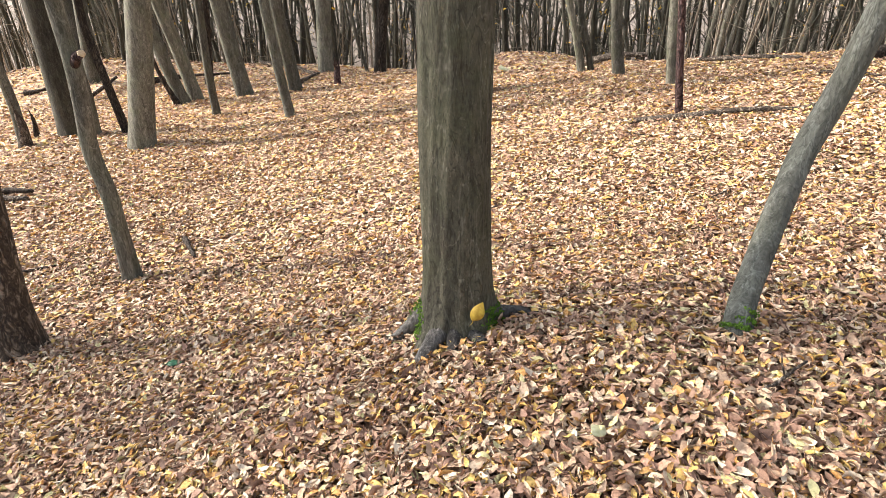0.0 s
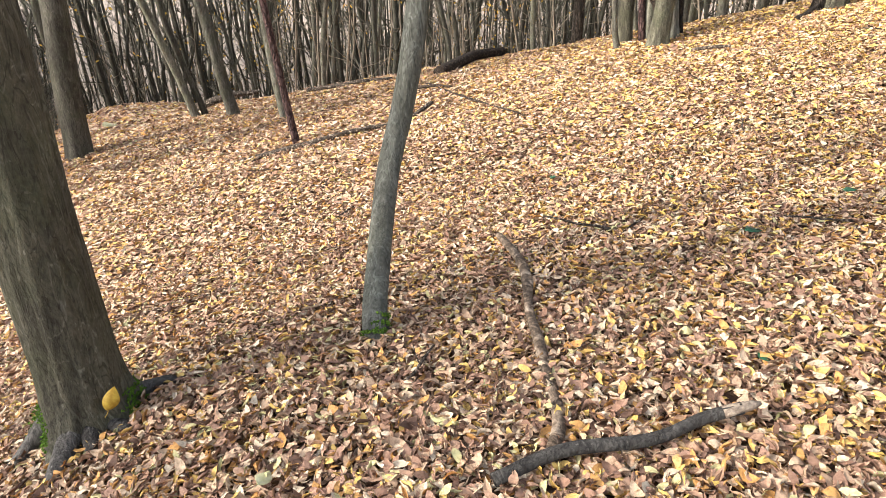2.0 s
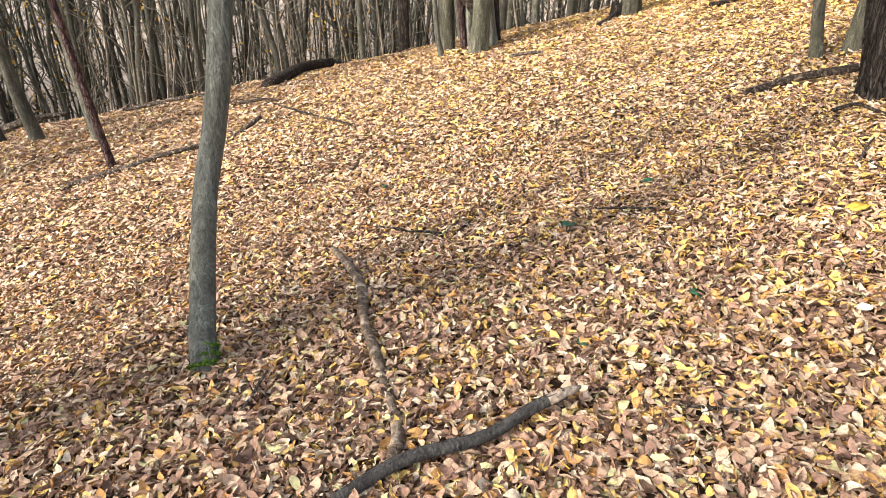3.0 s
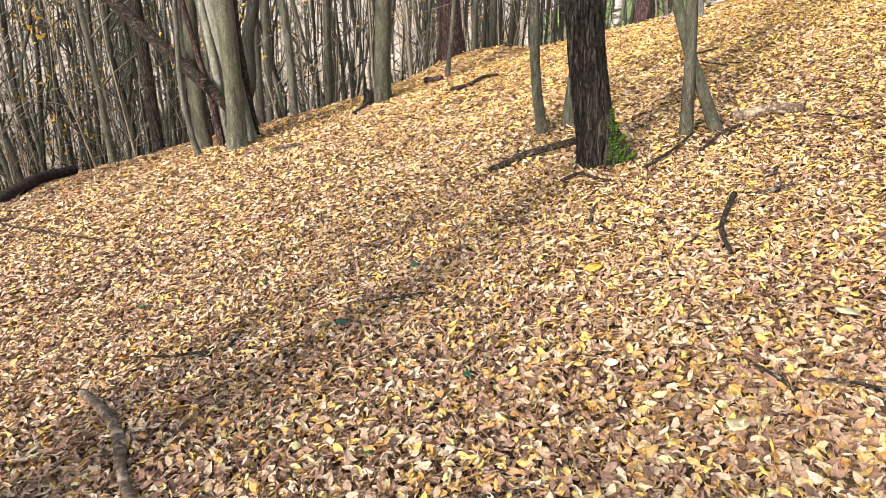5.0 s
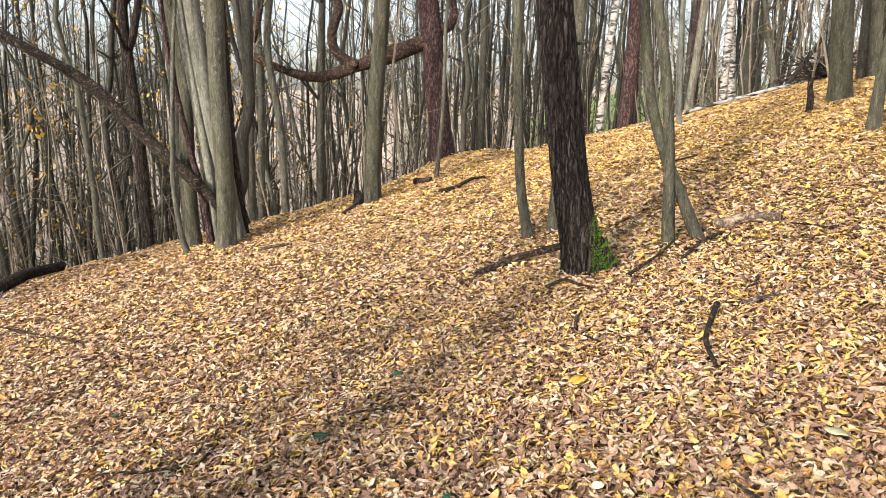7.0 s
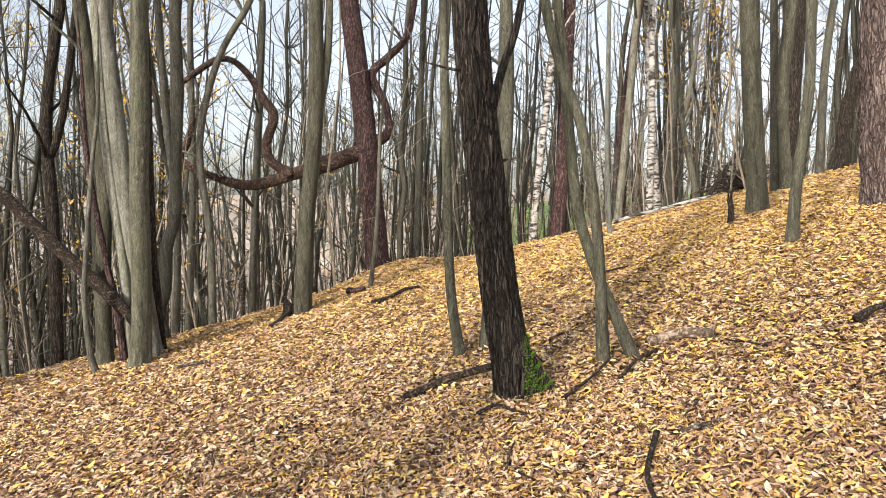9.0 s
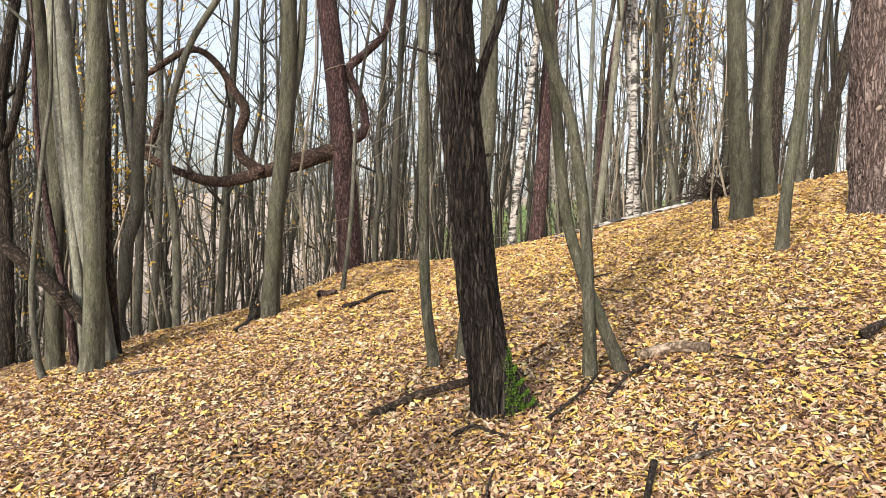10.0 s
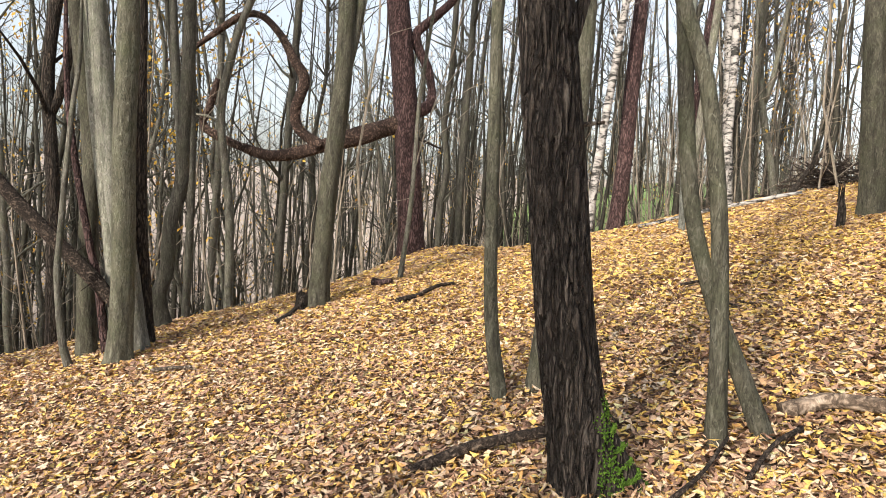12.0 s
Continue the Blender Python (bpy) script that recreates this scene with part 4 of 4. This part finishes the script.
def build_wood():
    rng = np.random.default_rng(77)
    kinds = []
    for n in range(10):
        tall = rng.uniform(12, 17)
        lean = rng.normal(0, 0.05, 2)
        bends = [(lean[0] * z + rng.normal(0, 0.04 * z ** 0.8), lean[1] * z + rng.normal(0, 0.04 * z ** 0.8), z) for z in (0.8, 1.7, 2.6, 3.6, 4.8, 6.2, 7.8)]
        ob = stem((200 + 3 * n, -200), bends, (0.045, 0.06, 0.075, 0.09, 0.105, 0.05, 0.065, 0.08, 0.12, 0.055)[n], tall, FOREST,
                  "slender grey-brown hornbeam, nearly bare, in dense wood", sides=8, step=0.7, flute=0.03, flare=0.35, low=1.6,
                  limbs=38, twigs=170, hang=4 if n in (0, 3, 5) else n % 2, fork=rng.uniform(0.8, 4.0) if n % 2 else 0.0, group="dense wood behind the slope")
        kinds.append(ob)
    spots = []
    tries = 0
    while len(spots) < 270 and tries < 40000:
        tries += 1
        r, a = math.sqrt(rng.uniform(9.5 ** 2, 46 ** 2)), radians(rng.uniform(-37, 118))
        x, y = r * math.sin(a), r * math.cos(a)
        if open_floor(x, y):
            continue
        if a > radians(74) and rng.random() < 0.55:
            continue
        if r > 25 and rng.random() < 0.35 or a < radians(24) and rng.random() < 0.25:
            continue
        # the old pine and its crooked limbs stand clear at the edge of the wood
        if 42 < math.degrees(math.atan2(x - 0.8, y + 0.1)) < 72 and r < 13.8:
            continue
        if any((x - p) ** 2 + (y - q) ** 2 < 0.55 for p, q in spots):
            continue
        spots.append((x, y))
    for n, (x, y) in enumerate(spots):
        src = kinds[n % 10]
        m = Matrix.Translation((x, y, gz(x, y))) @ Euler((rng.normal(0, 0.05), rng.normal(0, 0.05), rng.uniform(0, 6.28))).to_matrix().to_4x4()
        if x > 1.9 * y:
            m = m @ Matrix.Diagonal((0.7, 0.7, 0.9, 1))
        if n < 10:
            src.matrix_basis = m
        else:
            copy_thing(src, m)
    # unseen trees added down the near side, where the low sun comes from, to stripe its light
    for n in range(22):
        r, a = rng.uniform(10, 34), radians(rng.uniform(262, 316))
        x, y = r * math.sin(a), r * math.cos(a)
        if a > radians(292):
            continue
        copy_thing(kinds[n % 10], Matrix.Translation((x, y, gz(x, y))) @ Matrix.Rotation(rng.uniform(0, 6.28), 4, "Z"))
    # more unseen trees added close behind the walk, so that their crowns shade the foot of the slope
    for n in range(13):
        u, w = rng.uniform(-14, -8), -1.8 + 0.38 * n + rng.uniform(-0.15, 0.15)
        # gap left between the added trees for a streak of sun
        if 3.2 < w < 4.4:
            continue
        x, y = 0.966 * u + 0.259 * w, -0.259 * u + 0.966 * w
        copy_thing(kinds[(0, 3, 5)[n % 3]], Matrix.Translation((x, y, gz(x, y))) @ Matrix.Rotation(rng.uniform(0, 6.28), 4, "Z"))
    far = Bag()
    for n in range(1500):
        r, a = (rng.uniform(20, 50) if n < 900 else rng.uniform(50, 110)), radians(rng.uniform(-38, 118))
        if a > radians(76) and rng.random() < (0.45 if r < 50 else 0.25):
            continue
        x, y = r * math.sin(a), r * math.cos(a)
        z = float(height(x, y))
        tall = rng.uniform(9, 17)
        p = [(x, y, z - 0.3)]
        for s in range(5):
            p.append((p[-1][0] + rng.normal(0, 0.22), p[-1][1] + rng.normal(0, 0.22), p[-1][2] + tall / 5))
        v, f = tube(p, np.linspace(rng.uniform(0.035, 0.11) * (1 if r < 50 else 1.4), 0.02, 6), 4, cap=False)
        far.add(v, f)
        for _ in range(14 if a > radians(62) else 8):
            q = np.array(p[rng.integers(1, 6)])
            d = rng.normal(0, 1, 3) * (1, 1, 0.2) + np.array([0, 0, 1.0])
            w = 1.0 if r < 50 else 1.6
            v, f = tube([q, q + d * 0.7, q + d * 1.4 + rng.normal(0, 0.3, 3)], [0.02 * w, 0.014 * w, 0.008 * w], 3, cap=False)
            far.add(v, f)
    tagged(far.object("far_wood", FOREST), "distant bare grey trees filling the view", "woods", kind="stuff")
    # thin whips and suckers between the stems
    brush = Bag()
    for n in range(1700):
        r, a = math.sqrt(rng.uniform(12.5 ** 2, 44 ** 2)), radians(rng.uniform(-46, 112))
        x, y = r * math.sin(a), r * math.cos(a)
        if open_floor(x, y) or (a < radians(20) and r < 19):
            continue
        z, tall = float(height(x, y)), rng.triangular(1.2, 3.0, 8.0)
        lean = rng.normal(0, 0.10, 2)
        p = [np.array([x, y, z - 0.05])]
        for q in range(4):
            p.append(p[-1] + np.array([lean[0] + rng.normal(0, 0.09), lean[1] + rng.normal(0, 0.09), 1.0]) * tall / 4)
        v, f = tube(p, np.linspace(0.008 + 0.0035 * tall, 0.006, 5), 3, cap=False)
        brush.add(v, f)
        for _ in range(7):
            k = rng.integers(1, 5)
            q = p[k] + (p[k - 1] - p[k]) * rng.random()
            d = np.array([*rng.normal(0, 0.7, 2), rng.uniform(0.2, 1.0)]) * rng.uniform(0.3, 0.9)
            v, f = tube([q, q + d * 0.5 + rng.normal(0, 0.05, 3), q + d * 1.2], [0.009, 0.007, 0.005], 3, cap=False)
            brush.add(v, f)
    tagged(brush.object("undergrowth", BRUSH), "thin bare brown whips and twigs between the trees", "undergrowth", kind="stuff")


build_wood()


# ---- logs and sticks ----
def uneven(rng, n, amount):
    """A slowly changing factor along a piece of wood."""
    knots = max(3, n // 6)
    return 1 + np.interp(np.linspace(0, 1, n), np.linspace(0, 1, knots), rng.normal(0, amount, knots))


def log(points, radius, bark, label, name="log", category="log", sides=10, taper=0.6, lift=0.5, seed=1, rough=0.045, pale_end=False):
    """A fallen piece of wood lying along points on the ground (x, y and an extra height)."""
    rng = np.random.default_rng(seed)
    x0, y0, _ = points[0]
    base = np.array([x0, y0, gz(x0, y0)])
    pts = [np.array([x, y, gz(x, y) + radius * lift + 0.028 + h]) - base for x, y, h in points]
    line = smooth_line(pts, max(0.03, radius * 1.2))
    line = line + np.stack([uneven(rng, len(line), radius * 0.35) - 1 for _ in range(3)], 1)
    radii = radius * np.linspace(1, taper, len(line)) * uneven(rng, len(line), rough * 2.5)
    ob = thing(name, base, label, category)
    v, f = tube(line, radii, sides, rng, 0.07, 0.0)
    mesh_object("stem", v, f, bark, ob)
    if pale_end:
        w = line[-1] - line[-3]
        w = w / np.linalg.norm(w)
        r = radii[-1]
        v, f = tube([line[-1] - w * 0.05, line[-1] - w * 0.01, line[-1] + w * 0.03, line[-1] + w * 0.05], [r * 1.04, r * 1.05, r * 0.8, r * 0.3], sides, rng, 0.14)
        mesh_object("broken_end", v, f, BROKEN, ob, "pale splintered broken end")
    return ob


log([(0.86, 0.90, 0), (1.05, 0.87, 0.02), (1.25, 0.78, 0.02), (1.41, 0.74, 0.03), (1.51, 0.69, 0.04)], 0.019, GREYLOG, "bent dark grey branch with a pale broken end", "branch", "branch", 16, 0.8, pale_end=True)
log([(1.92, 2.3, 0), (1.70, 1.82, 0), (1.48, 1.54, 0), (1.33, 1.27, 0), (1.16, 1.01, 0), (1.04, 0.90, 0)], 0.020, DRIFT, "weathered crooked branch half buried in leaves", "branch", "branch", 14, 0.9)
log([(1.7, 6.3, -0.04), (2.6, 5.82, -0.01), (3.15, 5.59, 0), (3.62, 5.72, 0.06)], 0.034, LOGDEAD, "long decayed log lying across the leaves")
log([(4.42, 7.16, 0), (3.99, 5.53, 0.02), (3.64, 4.31, 0.02)], 0.012, LOGDARK, "long thin dark stick on the leaves", "stick", "stick", 8)
log([(5.1, 8.0, 0), (5.9, 8.3, 0.02), (6.7, 8.6, 0.02)], 0.09, LOGDARK, "dark fallen trunk at the edge of the slope", sides=14, taper=0.7)
log([(6.15, 4.62, 0), (6.07, 4.12, 0.02)], 0.02, LOGDEAD, "short grey piece of dead wood", "stick", "stick")
log([(3.82, -0.09, 0.03), (3.48, -0.07, 0), (3.21, -0.12, 0)], 0.014, LOGDARK, "dark curved stick on the leaves", "stick", "stick")
log([(5.14, 0.0, 0), (5.21, -0.21, 0), (5.12, -0.42, 0)], 0.04, DRIFT, "short weathered log beside young trees", taper=0.8)
log([(5.1, -0.41, -0.02), (5.02, -0.89, -0.02), (5.13, -1.35, -0.02)], 0.016, DRIFT, "thin decayed pole sunk in leaves", "branch", "branch")
log([(4.55, 1.48, -0.01), (4.68, 1.22, 0.02), (4.76, 0.92, 0.06)], 0.027, LOGDARK, "dark dead branch lying against the oak", "branch", "branch", taper=0.9)
log([(13.4, 1.5, 0), (13.9, 0.31, 0.05), (13.8, -0.9, 0.1)], 0.042, BIRCH, "white fallen birch trunk on the crest")
log([(-5.2, 6.98, 0), (-4.63, 6.89, 0.01)], 0.04, LOGDARK, "dark rotten branch on the leaves", "branch", "branch", seed=2)
log([(-5.1, 6.72, 0), (-4.55, 6.66, 0.01)], 0.045, LOGDEAD, "grey decayed log on the leaves", seed=3)
log([(-3.5, 4.3, 0), (-3.34, 4.37, 0), (-3.03, 4.45, 0)], 0.016, LOGDARK, "thin dark stick on the leaves", "stick", "stick", seed=4)
log([(-2.05, 4.65, 0), (-1.92, 4.4, 0), (-1.79, 4.14, 0)], 0.022, LOGDARK, "short dark branch on the leaves", "branch", "branch", seed=5)
log([(-10.7, 18.0, 0), (-10.0, 18.2, 0.05), (-9.3, 18.2, 0.05)], 0.09, LOGDARK, "dark fallen trunk down the slope", seed=6)
log([(-4.6, 17.6, 0.03), (-3.6, 16.6, 0.06), (-2.89, 15.68, 0.03)], 0.06, LOGDEAD, "pale fallen branch down the slope", "branch", "branch", seed=7)
log([(2.5, 11.35, 0.04), (3.0, 11.2, 0.1), (3.5, 11.1, 0.06)], 0.06, LOGDEAD, "grey fallen log behind the mound", seed=8)
log([(4.98, -0.08, 0), (4.82, 0.02, 0.02), (4.6, 0.13, 0)], 0.014, LOGDARK, "dark forked twig between young trees", "stick", "stick", seed=9)
log([(7.83, 0.55, 0), (7.89, 0.25, 0.02)], 0.014, LOGDARK, "dark stick on the upper slope", "stick", "stick", seed=10)
log([(8.1, 3.3, 0), (8.5, 3.15, 0.02), (8.98, 3.02, 0)], 0.03, LOGDARK, "dark decayed branch on the slope", "branch", "branch", seed=11)
log([(9.5, 4.3, 0.03), (9.3, 4.0, 0.03)], 0.05, PINE, "reddish broken log near the edge", seed=12)
log([(4.15, 0.86, 0), (4.22, 0.76, 0.02), (4.2, 0.66, 0), (4.14, 0.56, 0)], 0.011, LOGDARK, "curved dark twig beside the oak", "stick", "stick", seed=13)
log([(3.87, -0.18, 0), (3.95, -0.38, 0.01)], 0.010, LOGDEAD, "thin grey twig on the leaves", "stick", "stick", seed=14)
log([(5.09, -1.18, 0.02), (5.18, -1.38, 0.05)], 0.024, LOGDARK, "dark short branch on the upper slope", "branch", "branch", seed=15)
log([(7.6, 4.4, 0), (8.2, 4.6, 0.02), (8.45, 4.7, 0.06)], 0.03, LOGDARK, "dark splintered root wood beside a stump", "branch", "branch", seed=16)
log([(4.35, 0.42, 0), (4.55, 0.3, 0.03), (4.85, 0.2, 0.02)], 0.012, LOGDARK, "dark twig at the foot of the oak", "stick", "stick", seed=17)
log([(-9.28, 14.7, 0), (-8.98, 14.82, 0.02), (-8.79, 15.01, 0.0)], 0.05, LOGDARK, "dark mossy log on the leaves", "log", "log", seed=21)
log([(-7.41, 13.86, 0), (-7.28, 14.3, 0.08), (-7.26, 15.07, 0.15)], 0.05, LOGDARK, "dark crooked fallen branch", "branch", "branch", seed=22)
log([(-6.62, 15.15, 0), (-6.2, 15.26, 0.02), (-5.81, 15.65, 0.0)], 0.07, LOGDARK, "dark fallen trunk among the trees", "log", "log", seed=23)
log([(-5.77, 15.73, 0), (-5.34, 15.87, 0.02), (-4.96, 16.03, 0.0)], 0.04, LOGDARK, "thin dark fallen branch among the trees", "branch", "branch", seed=24)
log([(-3.06, 14.64, 0), (-2.93, 15.16, 0.02), (-2.77, 15.49, 0.0)], 0.05, LOGDEAD, "pale grey broken branch beside a trunk", "branch", "branch", seed=25)
log([(3.94, 9.99, 0), (4.42, 9.38, 0.02), (4.78, 8.74, 0.0)], 0.035, LOGDEAD, "thin grey fallen pole at the edge of the wood", "branch", "branch", seed=26)
log([(4.16, 7.18, 0), (4.27, 6.84, 0.02), (4.37, 6.46, 0.0)], 0.02, LOGDARK, "thin dark stick on the slope", "stick", "stick", seed=27)


def brush_pile(a, b, count, seed):
    """Dead branches thrown together along a line on the ground."""
    rng = np.random.default_rng(seed)
    ob = thing("brush_pile", (*a, gz(*a)), "heap of dark dead branches on the crest", "brushwood")
    bag = Bag()
    for _ in range(count):
        u = rng.random()
        x, y = a[0] + (b[0] - a[0]) * u + rng.normal(0, 0.3), a[1] + (b[1] - a[1]) * u + rng.normal(0, 0.2)
        z = gz(x, y) + rng.uniform(0, 0.45)
        d = np.array([*rng.normal(0, 0.6, 2), rng.normal(0.15, 0.25)])
        p = np.array([x, y, z]) - np.array(ob.location)
        v, f = tube([p - d * 0.6, p + rng.normal(0, 0.05, 3), p + d * 0.7], np.array([1.0, 0.8, 0.4]) * rng.uniform(0.008, 0.03), 5)
        bag.add(v, f)
    tagged(bag.object("brushwood", LOGDARK, ob), kind="stuff")


brush_pile((17.18, -1.2), (17.09, -2.02), 70, 61)


# ---- single leaves that stand out, and small sticks ----
def single_leaf(place, lift, size, mat, label, tip=(0, 0), yaw=0.0, lobes=0.0):
    """One leaf with a midrib, a waved rim and a stalk."""
    me_v, me_f = [], []
    n = 14
    for k in range(n + 1):
        u = k / n
        w = 0.30 * math.sin(math.pi * u ** 0.8) * (1 + lobes * math.sin(u * 22))
        for side in (-1, 0, 1):
            me_v.append((u - 0.5, side * w, 0.10 * abs(side) * w + 0.05 * math.sin(5 * u + side) + 0.12 * (u - 0.5) ** 2))
    for k in range(n):
        a = 3 * k
        me_f += [[a, a + 3, a + 4, a + 1], [a + 1, a + 4, a + 5, a + 2]]
    x, y = place
    ob = tagged(new("leaf"), label, "leaf", "single leaves on the ground")
    ob.matrix_basis = Matrix.Translation((x, y, gz(x, y) + lift)) @ Euler((tip[0], tip[1], yaw)).to_matrix().to_4x4()
    blade = mesh_object("blade", np.array(me_v) * size, me_f, mat, ob)
    solid = blade.modifiers.new("thickness", "SOLIDIFY")
    solid.thickness = 0.0006
    v, f = tube(np.array([(-0.5, 0, 0.03), (-0.62, 0.01, 0.02), (-0.78, 0.05, 0.0)]) * size, [0.0012, 0.001, 0.0008], 5)
    mesh_object("stalk", v, f, mat, ob)


single_leaf((0.12, 1.955), 0.16, 0.085, YELLOW_LEAF, "large spotted yellow leaf leaning on a trunk", tip=(1.25, -1.1), yaw=0.3)
single_leaf((2.70, 2.80), 0.035, 0.07, GREEN_LEAF, "dark green leaf lying on brown leaves", yaw=0.5)
single_leaf((3.01, 2.21), 0.035, 0.06, GREEN_LEAF, "dark green leaf lying on brown leaves", yaw=1.9)
single_leaf((2.57, 1.40), 0.04, 0.085, GREEN_LEAF, "glossy green leaf lying on brown leaves", tip=(0.1, 0.1), yaw=-0.4)
single_leaf((3.17, 1.35), 0.035, 0.07, GREEN_LEAF, "dark green leaf lying on brown leaves", yaw=2.6)
single_leaf((2.24, 0.67), 0.035, 0.075, GREEN_LEAF, "dark green leaf lying on brown leaves", yaw=0.9)
single_leaf((1.79, 0.82), 0.035, 0.06, GREEN_LEAF, "small green leaf lying on brown leaves", yaw=1.2)
single_leaf((-1.30, 2.50), 0.04, 0.08, GREEN_LEAF, "dark green leaf lying on brown leaves", yaw=0.2)
single_leaf((2.82, -0.19), 0.045, 0.10, YELLOW_LEAF, "broad yellow leaf on top of the litter", tip=(0.2, 0.2), yaw=0.7)
single_leaf((3.06, 0.42), 0.045, 0.10, YELLOW_LEAF, "broad orange-yellow leaf on top of the litter", tip=(-0.1, 0.2), yaw=2.2)
single_leaf((2.74, -0.50), 0.045, 0.09, PALE_LEAF, "pale greenish leaf on top of the litter", yaw=1.0)
single_leaf((2.14, -0.20), 0.045, 0.10, PALE_LEAF, "pale cream leaf on top of the litter", yaw=-0.5)
single_leaf((0.41, 1.31), 0.045, 0.075, PALE_LEAF, "pale greenish leaf on top of the litter", tip=(0.3, 0.3), yaw=0.8)
single_leaf((1.13, 11.35), 0.06, 0.25, PALE_LEAF, "large pale leaf on a leafy mound", tip=(0.4, 0.2), yaw=0.4)


def small_stick(seed):
    rng = np.random.default_rng(seed)
    span = rng.uniform(0.14, 0.34)
    p = [np.zeros(3)]
    d = np.array([1.0, 0, 0])
    for _ in range(4):
        d = d + rng.normal(0, 0.22, 3) * (1, 1, 0.15)
        d /= np.linalg.norm(d)
        p.append(p[-1] + d * span / 4)
    ob = thing("stick", (0, 0, 0), "short dark broken twig on the leaves", "stick", "small sticks among the leaves")
    line = smooth_line(p, 0.02)
    v, f = tube(line, np.linspace(0.007, 0.004, len(line)), 7, rng, 0.1)
    mesh_object("stem", v, f, LOGDARK if seed % 2 else LOGDEAD, ob)
    v, f = tube([p[2], p[2] + np.array([0.02, 0.03, 0.012]), p[2] + np.array([0.05, 0.06, 0.02])], [0.003, 0.0025, 0.0015], 5)
    mesh_object("side_twig", v, f, LOGDARK if seed % 2 else LOGDEAD, ob)
    return ob


def scatter_sticks():
    rng = np.random.default_rng(9)
    kinds = [small_stick(k) for k in range(5)]
    for n in range(46):
        r, a = rng.uniform(1.5, 9), radians(rng.uniform(-30, 112))
        x, y = r * math.sin(a), r * math.cos(a)
        m = Matrix.Translation((x, y, gz(x, y) + 0.03)) @ Euler((0, rng.normal(-0.05, 0.1), rng.uniform(0, 6.28))).to_matrix().to_4x4()
        if n < 5:
            kinds[n].matrix_basis = m
        else:
            copy_thing(kinds[n % 5], m)


scatter_sticks()


def stump(place, radius, tall, bark, label, seed):
    """A broken stump with a jagged, splintered top."""
    rng = np.random.default_rng(seed)
    x, y = place
    ob = thing("stump", (x, y, gz(x, y)), label, "stump")
    line = [(0, 0, -0.08), (0, 0, 0), (0.01, 0, tall * 0.5), (0.03, 0.02, tall * 0.8)]
    v, f = tube(line, [radius * 1.3, radius * 1.15, radius, radius * 0.85], 12, rng, 0.12)
    mesh_object("body", v, f, bark, ob)
    bag = Bag()
    for k in range(9):
        a = k * 0.7
        p = np.array([0.03 + radius * 0.6 * math.cos(a), 0.02 + radius * 0.6 * math.sin(a), tall * 0.7])
        v, f = tube([p, p + (rng.normal(0, 0.02), rng.normal(0, 0.02), tall * rng.uniform(0.2, 0.6))], [radius * 0.3, radius * 0.06], 5)
        bag.add(v, f)
    bag.object("splinters", bark, ob, "splintered broken wood")


stump((-2.14, 13.94), 0.07, 0.45, PINE, "small reddish broken stump among leaves", 1)
stump((8.5, 4.72), 0.09, 0.2, DARK, "dark rotten stump beside a hornbeam", 2)
stump((10.26, -0.93), 0.04, 0.4, DARK, "dark thin broken stump on the slope", 3)


# ---- leaves that lie loose on top of the litter ----
def loose_leaves():
    rng = np.random.default_rng(21)
    k = Mat("loose_leaf", 0.5)
    c = k.ramp(k.object_random(), LEAF_TONES, True)
    c = k.mix(1.0, c, k.ramp(k.noise(k.co, 60, 4), [(0.35, (0.72, 0.68, 0.64)), (0.65, (1.1, 1.1, 1.1))]), "MULTIPLY")
    k.bump(k.noise(k.co, 150, 3), 0.3, 0.003)
    mat = k.done(c)
    meshes = []
    for v, tri in leaf_shapes(rng, 3):
        me = bpy.data.meshes.new("leaf")
        me.from_pydata([tuple(p) for p in v.tolist()], [], tri.tolist())
        me.materials.append(mat)
        meshes.append(me)
    floor = bpy.data.objects["ground"]
    for n in range(300):
        r, a = rng.uniform(1.0, 3.6), radians(rng.uniform(-35, 110))
        x, y = r * math.sin(a), r * math.cos(a)
        ob = new("leaf", meshes[n % len(meshes)])
        ob.parent = floor
        size = rng.uniform(0.045, 0.075)
        ob.matrix_basis = (Matrix.Translation((x, y, gz(x, y) + 0.034)) @ Euler((rng.normal(-0.1, 0.35), rng.normal(-0.1, 0.35), rng.uniform(0, 6.28))).to_matrix().to_4x4()
                           @ Matrix.Diagonal((size, size, size, 1)))


loose_leaves()
